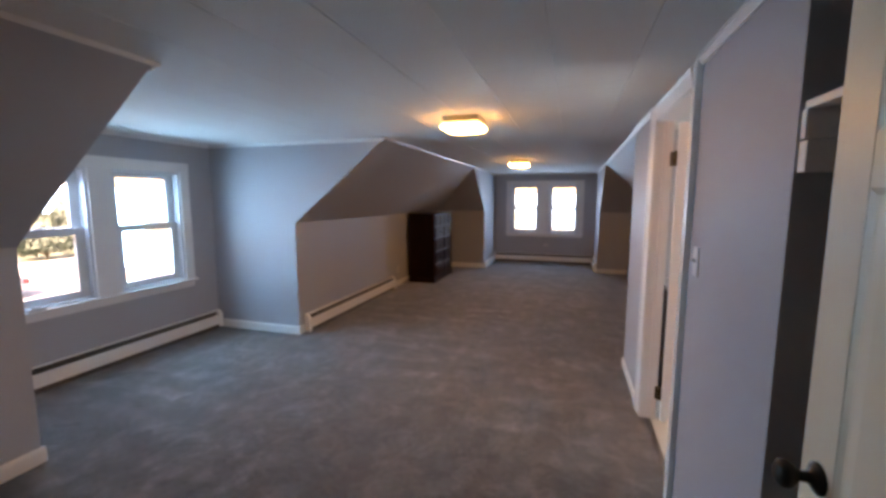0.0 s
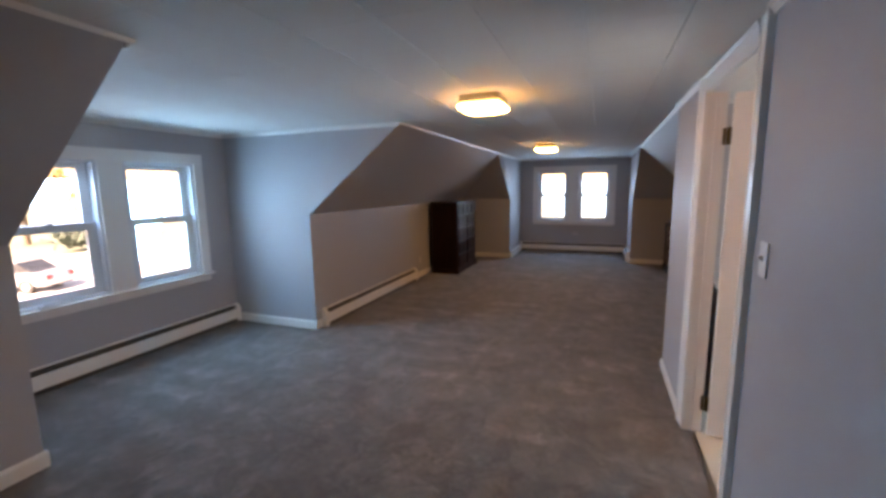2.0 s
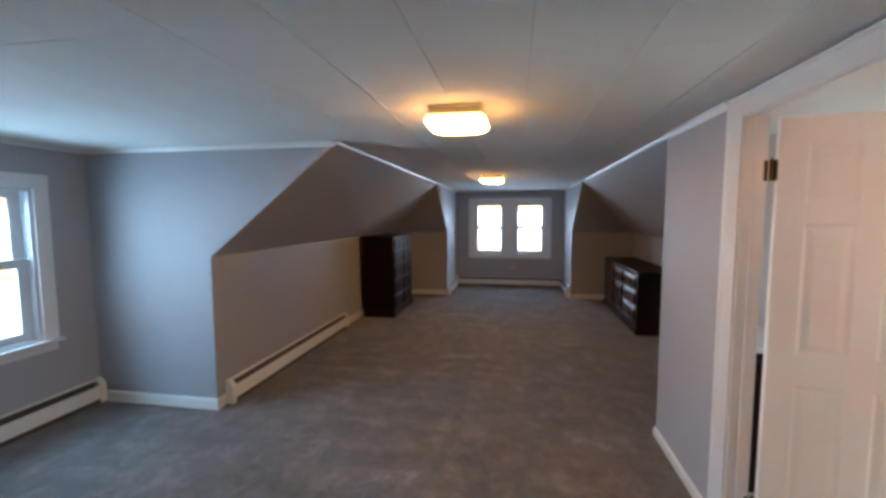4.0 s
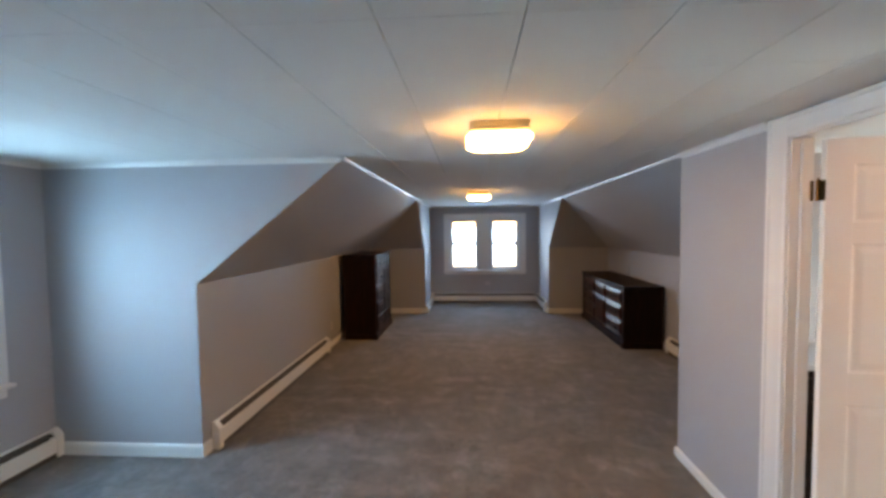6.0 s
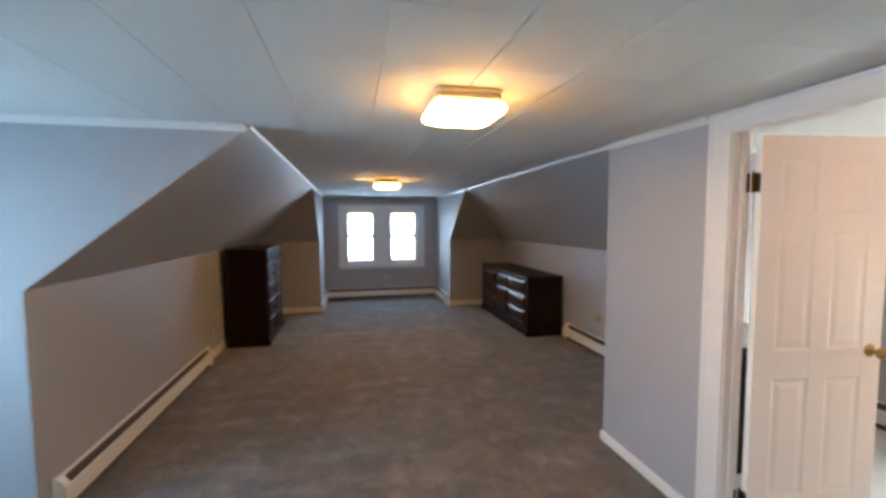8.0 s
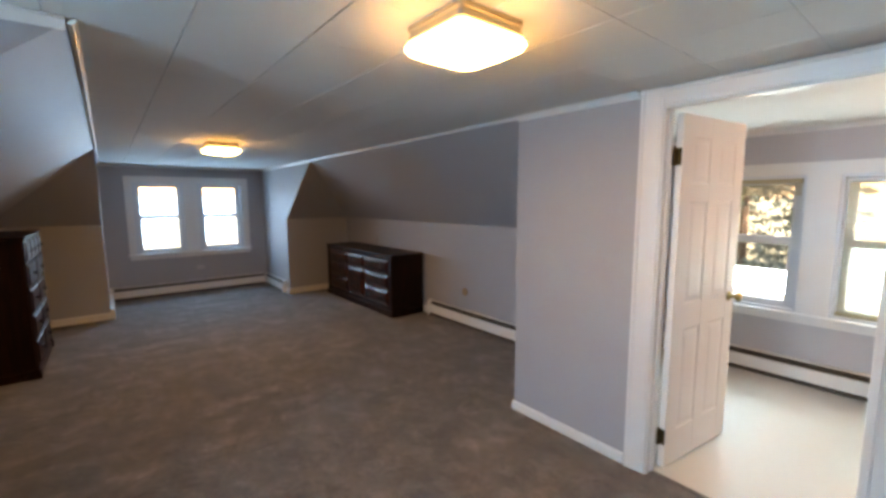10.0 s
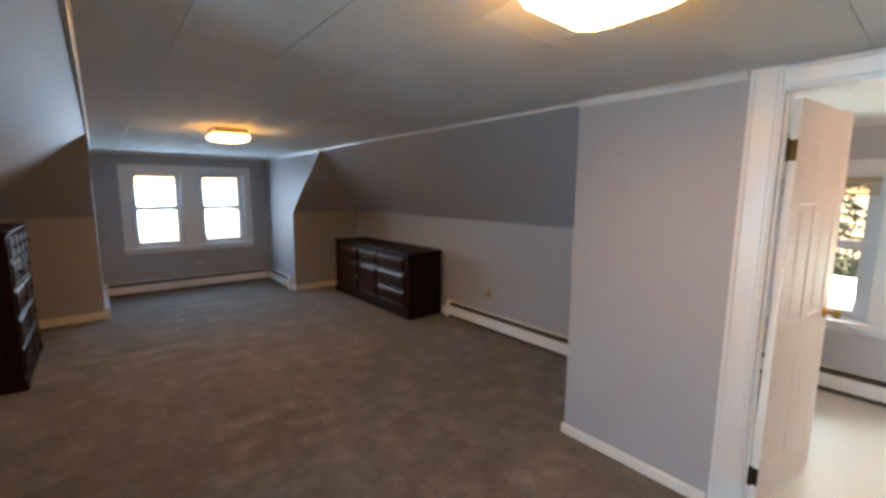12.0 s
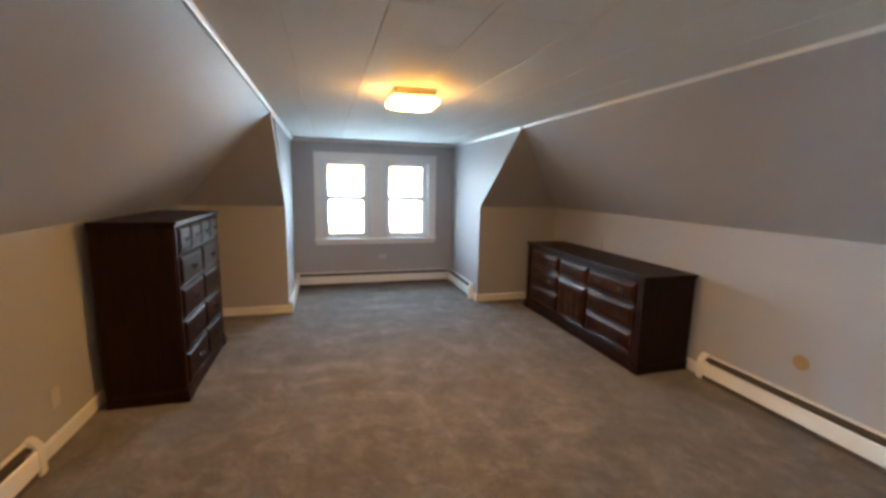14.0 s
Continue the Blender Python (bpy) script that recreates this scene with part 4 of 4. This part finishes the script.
part("cover_plate", box((-0.036, -0.006, -0.06), (0.036, 0, 0.06), 0.003), PLATE, sw)
part("toggle", prism([(-0.005, -0.006, -0.006), (-0.005, -0.006, 0.010), (-0.005, -0.019, 0.013), (-0.005, -0.019, 0.005)], (0.010, 0, 0)), PLATE, sw)

# ---- bathroom things ----
bl_ = empty("window_blind", pose(BX, BATH_C + 0.44, BATH_DZ, 0, 0, -90))
tagged(bl_, "tan slatted blind drawn up under the window head", "blind")
part("head_rail", box((-0.31, 0.004, HT - 0.062), (0.31, 0.040, HT - 0.024), 0.003), BLIND, bl_)
for i in range(11):
    part("slat", box((-0.305, 0.006, HT - 0.070 - i * 0.007), (0.305, 0.040, HT - 0.0665 - i * 0.007)), BLIND, bl_)
part("bottom_rail", box((-0.305, 0.006, HT - 0.158), (0.305, 0.040, HT - 0.145), 0.003), BLIND, bl_)
bl2 = empty("roller_blind", pose(BX, BATH_C - 0.44, BATH_DZ, 0, 0, -90))
tagged(bl2, "sheer pale roller blind drawn fully down over the window", "blind")
part("roller", add_cyl(bmesh.new(), (0, 0.022, HT - 0.045), 0.016, 0.62, "x", 16), VINYL, bl2)
bm = bmesh.new()
prev = None
for i in range(13):
    z = HT - 0.05 - i * (HT - 0.05 - HB - 0.05) / 12
    y = 0.034 + 0.0015 * math.sin(i * 1.3)
    cur = [bm.verts.new((x, y, z)) for x in (-0.30, 0.30)]
    if prev:
        bm.faces.new((prev[0], prev[1], cur[1], cur[0]))
    prev = cur
part("cloth", bm, SHADE, bl2, "sheer pale cloth")
part("bottom_rail", box((-0.305, 0.022, HB + 0.022), (0.305, 0.040, HB + 0.05), 0.003), BLIND, bl2, "tan bottom rail")

# toilet: tank against the near bathroom wall, bowl towards the window side
to = empty("toilet", pose(2.30, 1.16, 0.002))
tagged(to, "white porcelain toilet with a closed lid", "toilet")
part("tank", box((-0.22, 0.0, 0.40), (0.22, 0.19, 0.74), 0.025, 3), PORCELAIN, to)
part("tank_lid", box((-0.23, -0.005, 0.741), (0.23, 0.20, 0.78), 0.012, 2), PORCELAIN, to)


def oval(rows, seg=28):
    bm = bmesh.new()
    loops = [[bm.verts.new((rx * math.cos(2 * math.pi * i / seg), cy + ry * math.sin(2 * math.pi * i / seg), z)) for i in range(seg)] for rx, ry, cy, z in rows]
    for a, b in zip(loops, loops[1:]):
        for i in range(seg):
            j = (i + 1) % seg
            bm.faces.new((a[i], a[j], b[j], b[i]))
    bm.faces.new(loops[0][::-1])
    bm.faces.new(loops[-1])
    return bm


part("bowl", oval([(0.13, 0.25, 0.42, 0.0), (0.12, 0.24, 0.42, 0.05), (0.11, 0.22, 0.44, 0.18), (0.16, 0.26, 0.50, 0.30), (0.185, 0.30, 0.52, 0.38), (0.185, 0.30, 0.52, 0.395)]), PORCELAIN, to, "", True)
part("seat", oval([(0.185, 0.30, 0.53, 0.396), (0.195, 0.315, 0.53, 0.402), (0.195, 0.315, 0.53, 0.412), (0.19, 0.31, 0.53, 0.415)]), PORCELAIN, to)
part("lid", oval([(0.19, 0.31, 0.53, 0.416), (0.195, 0.315, 0.53, 0.424), (0.19, 0.31, 0.53, 0.434), (0.15, 0.26, 0.53, 0.440)]), PORCELAIN, to)
# vanity lamp on the near bathroom wall, lit
wl = empty("vanity_lamp", pose(1.45, 1.07, 1.82))
tagged(wl, "brass bathroom wall lamp with a lit frosted glass bar", "wall lamp")
part("back_plate", box((-0.30, 0.0, -0.05), (0.30, 0.02, 0.05), 0.006), BRASS, wl)
part("shade", add_cyl(bmesh.new(), (0, 0.075, 0.0), 0.045, 0.54, "x", 20), GLOW_BATH, wl, "lit frosted glass bar")
for x in (-0.24, 0.24):
    part("bracket", box((x - 0.012, 0.02, -0.012), (x + 0.012, 0.04, 0.012), 0.002), BRASS, wl)
# dark vanity in the corner behind the door
va = empty("vanity", pose(0.72, 3.6, 0.002))
tagged(va, "dark bathroom vanity with a white top behind the door", "vanity")
part("cabinet", box((0.0, -0.45, 0.0), (0.75, -0.001, 0.80), 0.004), CHERRY, va)
part("countertop", box((-0.01, -0.47, 0.801), (0.77, -0.001, 0.835), 0.008), PORCELAIN, va, "white countertop")
for x in (0.03, 0.385):
    dd = part("cabinet_door", box((x, -0.468, 0.06), (x + 0.335, -0.451, 0.76), 0.004), CHERRY, va)
    part("handle", add_cyl(bmesh.new(), (x + (0.30 if x < 0.1 else 0.035), -0.478, 0.60), 0.012, 0.02, "y", 12), BRONZE, dd)

# ---- outdoors ----
GZ = -3.2


def ground_mat():
    m = mat("lawn", (0.12, 0.15, 0.105), 0.95, vary=0.35, scale=0.25, fine=0.25, fine_scale=6, bump=0.4, bump_dist=0.05)
    return m


bm = bmesh.new()
n = 40
for i in range(n + 1):
    for j in range(n + 1):
        s = lambda k: math.copysign(abs(k / (n / 2) - 1) ** 2.2, k - n / 2) * 900
        x, y = s(i), s(j)
        bm.verts.new((x, y, GZ + (0.15 * noise.noise(Vector((x * 0.08, y * 0.08, 0))) if max(abs(x), abs(y)) < 80 else 0)))
bm.verts.ensure_lookup_table()
for i in range(n):
    for j in range(n):
        a = i * (n + 1) + j
        bm.faces.new((bm.verts[a], bm.verts[a + n + 1], bm.verts[a + n + 2], bm.verts[a + 1]))
structure(obj("ground", bm, ground_mat()), "grassy ground round the house", "ground")


def sheet(name, x0, y0, x1, y1, z, material, label, cat):
    bm = bmesh.new()
    n = 8
    vs = [[bm.verts.new((x0 + (x1 - x0) * i / n, y0 + (y1 - y0) * j / n, z)) for j in range(n + 1)] for i in range(n + 1)]
    for i in range(n):
        for j in range(n):
            bm.faces.new((vs[i][j], vs[i + 1][j], vs[i + 1][j + 1], vs[i][j + 1]))
    return structure(obj(name, bm, material), label, cat)


# lightened so that it reflects more sun up to the dormer ceiling
ASPHALT = mat("pale_bounce_concrete", (0.36, 0.36, 0.36), 0.9, vary=0.15, scale=0.4, fine=0.2, fine_scale=12, bump=0.2, bump_dist=0.01)
sheet("road", -36, -40, -14, 70, GZ + 0.2, ASPHALT, "pale sunlit concrete road and driveway", "road")

BARK = mat("bark", (0.10, 0.075, 0.055), 0.9, vary=0.3, scale=6, bump=0.6, bump_dist=0.02)


def leaf_mat(name, base):
    m = mat(name, base, 0.7, vary=0.35, scale=0.8, fine=0.1, fine_scale=20, bump=0, per_piece=0.6)
    return m


NEEDLE = leaf_mat("needle_leaf", (0.070, 0.112, 0.100))
GREEN = leaf_mat("green_leaf", (0.080, 0.120, 0.095))
YELLOW = leaf_mat("yellow_green_leaf", (0.14, 0.165, 0.10))
ORANGE = leaf_mat("orange_leaf", (0.35, 0.16, 0.03))


def leaves(points, size, rnd):
    vs, fs = [], []
    for p in points:
        d = Vector((rnd.gauss(0, 1), rnd.gauss(0, 1), rnd.gauss(0, 0.7))).normalized()
        e = d.orthogonal().normalized()
        e.rotate(Matrix.Rotation(rnd.uniform(0, 6.28), 3, d))
        f = d.cross(e)
        k = size * rnd.uniform(0.6, 1.4)
        n = len(vs)
        p = Vector(p)
        vs += [p - e * k, p - f * k * 0.45 + d * k * 0.1, p + e * k, p + f * k * 0.45 + d * k * 0.1]
        fs.append((n, n + 1, n + 2, n + 3))
    me = bpy.data.meshes.new("crown")
    me.from_pydata([tuple(v) for v in vs], [], fs)
    return me


def limb(bm, a, b, r0, r1, seg=7):
    a, b = Vector(a), Vector(b)
    q = (b - a).to_track_quat("Z", "Y").to_matrix()
    ra = [bm.verts.new(a + q @ Vector((r0 * math.cos(6.2832 * i / seg), r0 * math.sin(6.2832 * i / seg), 0))) for i in range(seg)]
    rb = [bm.verts.new(b + q @ Vector((r1 * math.cos(6.2832 * i / seg), r1 * math.sin(6.2832 * i / seg), 0))) for i in range(seg)]
    for i in range(seg):
        j = (i + 1) % seg
        bm.faces.new((ra[i], ra[j], rb[j], rb[i]))
    bm.faces.new(ra[::-1])
    bm.faces.new(rb)


def tree(x, y, h, spread, kind, material, label, seed, count=2600):
    rnd = random.Random(seed)
    t = empty(kind, pose(x, y, GZ))
    tagged(t, label, "tree" if kind != "shrub" else "shrub")
    bm = bmesh.new()
    pts = []
    if kind == "conifer":
        limb(bm, (0, 0, -0.3), (0, 0, h * 0.97), h * 0.022, 0.02)
        z = h * 0.08
        while z < h * 0.97:
            r = spread * (1 - z / h) ** 0.8 + 0.15
            for k in range(6):
                a = rnd.uniform(0, 6.28)
                e = (r * math.cos(a), r * math.sin(a), z - r * 0.25)
                limb(bm, (0, 0, z), e, 0.05, 0.01, 5)
                for _ in range(int(count * r / spread / 90) + 4):
                    u = rnd.uniform(0.25, 1.05)
                    pts.append((e[0] * u + rnd.gauss(0, 0.14), e[1] * u + rnd.gauss(0, 0.14), z - r * 0.25 * u + rnd.gauss(0, 0.10) - 0.08))
            z += h * 0.045
    else:
        top = h * (0.42 if kind == "broadleaf_tree" else 0.1)
        limb(bm, (0, 0, -0.3), (0, 0, top), h * 0.03, h * 0.02)
        for k in range(11 if kind == "broadleaf_tree" else 9):
            a, u = k * 2.4 + rnd.uniform(-0.4, 0.4), rnd.uniform(0.35, 1.0)
            e = Vector((spread * u * math.cos(a), spread * u * math.sin(a), top + (h - top) * rnd.uniform(0.15, 0.92) * (1.15 - u * 0.5)))
            limb(bm, (0, 0, top * rnd.uniform(0.6, 1.0)), e, h * 0.012, 0.02, 6)
            for _ in range(count // 10):
                g = Vector((rnd.gauss(0, 1), rnd.gauss(0, 1), rnd.gauss(0, 0.7))) * spread * 0.24
                pts.append(e + g)
    part("trunk", bm, BARK, t)
    me = leaves([p for p in pts if p[2] > 0.1], 0.20 if kind != "conifer" else 0.17, rnd)
    me.materials.append(material)
    c = new("crown", me)
    c.parent = t
    return t


tree(31, 7.2, 13, 3.4, "conifer", NEEDLE, "tall dark green conifer on the lawn", 1)
tree(34, 11.5, 15, 3.8, "conifer", NEEDLE, "tall dark green conifer on the lawn", 2)
tree(29, 13.8, 10, 3.4, "broadleaf_tree", YELLOW, "yellow-green leafy tree turning for autumn", 3)
tree(40, 8.8, 12, 4.0, "broadleaf_tree", GREEN, "green leafy tree behind the lawn", 4)
tree(42, 15.5, 12, 4.2, "broadleaf_tree", GREEN, "green leafy tree behind the lawn", 5)
tree(27, 5.4, 1.6, 1.1, "shrub", GREEN, "low green shrub on the lawn", 8, 1200)
tree(-38.5, 21.2, 3.9, 1.6, "shrub", GREEN, "rounded dark green shrub by the road", 6, 3200)
tree(-48, 21.5, 9, 4.0, "broadleaf_tree", ORANGE, "orange autumn tree across the road", 7)


def house(x, y, w, d, h):
    """Front faces -x."""
    hs_ = empty("neighbour_house", pose(x, y, GZ))
    tagged(hs_, "mauve-grey clapboard neighbouring house with white window trim", "house")
    bm = bmesh.new()
    add_box(bm, (0.03, 0, -0.3), (d, w, h))
    k = 0
    while 0.3 + k * 0.14 < h:
        add_prism(bm, [(0.031, 0, 0.3 + k * 0.14), (-0.012, 0, 0.3 + k * 0.14), (0.031, 0, 0.43 + k * 0.14)], (0, w, 0))
        k += 1
    part("wall", bm, SIDING, hs_)
    roofm = mat("roof_shingle", (0.10, 0.09, 0.085), 0.9, vary=0.2, scale=3, bump=0.4)
    part("roof", prism([(-0.5, -0.4, h), (d / 2, -0.4, h + d * 0.32), (d + 0.5, -0.4, h), (d + 0.5, -0.4, h - 0.12), (d / 2, -0.4, h + d * 0.32 - 0.15), (-0.5, -0.4, h - 0.12)], (0, w + 0.8, 0)), roofm, hs_)
    part("porch_roof", prism([(-2.0, 0.5, 2.7), (0.03, 0.5, 3.5), (0.03, 0.5, 3.3), (-2.0, 0.5, 2.5)], (0, w - 1.0, 0)), SIDING, hs_, "pale porch roof")
    for i in range(4):
        yy = 0.6 + i * (w - 1.3) / 3
        part("porch_post", box((-1.9, yy, -0.3), (-1.76, yy + 0.14, 2.56)), SIDING, hs_)
    for yy, zz in ((1.6, 4.3), (4.1, 4.3), (6.6, 4.3), (2.2, 0.9), (5.8, 0.9)):
        wi = part("window", box((-0.05, yy - 0.12, zz - 0.12), (0.0, yy + 1.02, zz + 1.42)), TRIM, hs_, "white window surround")
        part("pane", box((-0.075, yy, zz), (-0.052, yy + 0.9, zz + 0.62)), DARKMETAL, wi, "dark glass")
        part("pane", box((-0.075, yy, zz + 0.68), (-0.052, yy + 0.9, zz + 1.3)), DARKMETAL, wi, "dark glass")
    return hs_


house(27.5, -4.6, 8.2, 9.0, 6.2)


def car(m):
    c = empty("parked_car", m)
    tagged(c, "silver saloon car parked on the bright driveway", "car")
    paint = mat("silver_car_paint", (0.35, 0.37, 0.40), 0.25, metal=0.6, vary=0.02)
    tint = mat("dark_car_glass", (0.03, 0.035, 0.04), 0.08, vary=0.02, bump=0)
    rub = mat("tyre_rubber", (0.02, 0.02, 0.02), 0.85)
    red = mat("tail_light_red", (0.45, 0.02, 0.02), 0.2, bump=0)
    bm = prism([(-2.2, -0.85, 0.30), (-2.25, -0.85, 0.60), (-2.15, -0.85, 0.88), (-1.55, -0.85, 0.95), (1.0, -0.85, 0.93), (2.05, -0.85, 0.78), (2.2, -0.85, 0.55), (2.15, -0.85, 0.28)], (0, 1.7, 0))
    bmesh.ops.bevel(bm, geom=bm.edges[:], offset=0.06, segments=2, affect="EDGES")
    part("body", bm, paint, c, "silver painted body")
    bm = prism([(-1.6, -0.72, 0.94), (-1.0, -0.66, 1.36), (-0.2, -0.64, 1.43), (0.35, -0.66, 1.36), (1.05, -0.72, 0.92)], (0, 1.4, 0))
    part("cabin_glass", bm, tint, c, "dark window glass")
    part("roof", box((-1.0, -0.63, 1.365), (0.3, 0.71, 1.44), 0.03), paint, c)
    for x in (-1.35, 1.35):
        for y in (-0.86, 0.66):
            w = part("wheel", add_cyl(bmesh.new(), (x, y + 0.1, 0.31), 0.31, 0.2, "y", 20), rub, c, "black tyre")
            part("rim", add_cyl(bmesh.new(), (x, y + 0.1, 0.31), 0.19, 0.215, "y", 16), paint, w)
    for y in (-0.72, 0.5):
        part("tail_light", box((-2.27, y, 0.62), (-2.14, y + 0.24, 0.80), 0.02), red, c)
    return c


car(pose(-25.5, 10.6, GZ + 0.2, 0, 0, 205))
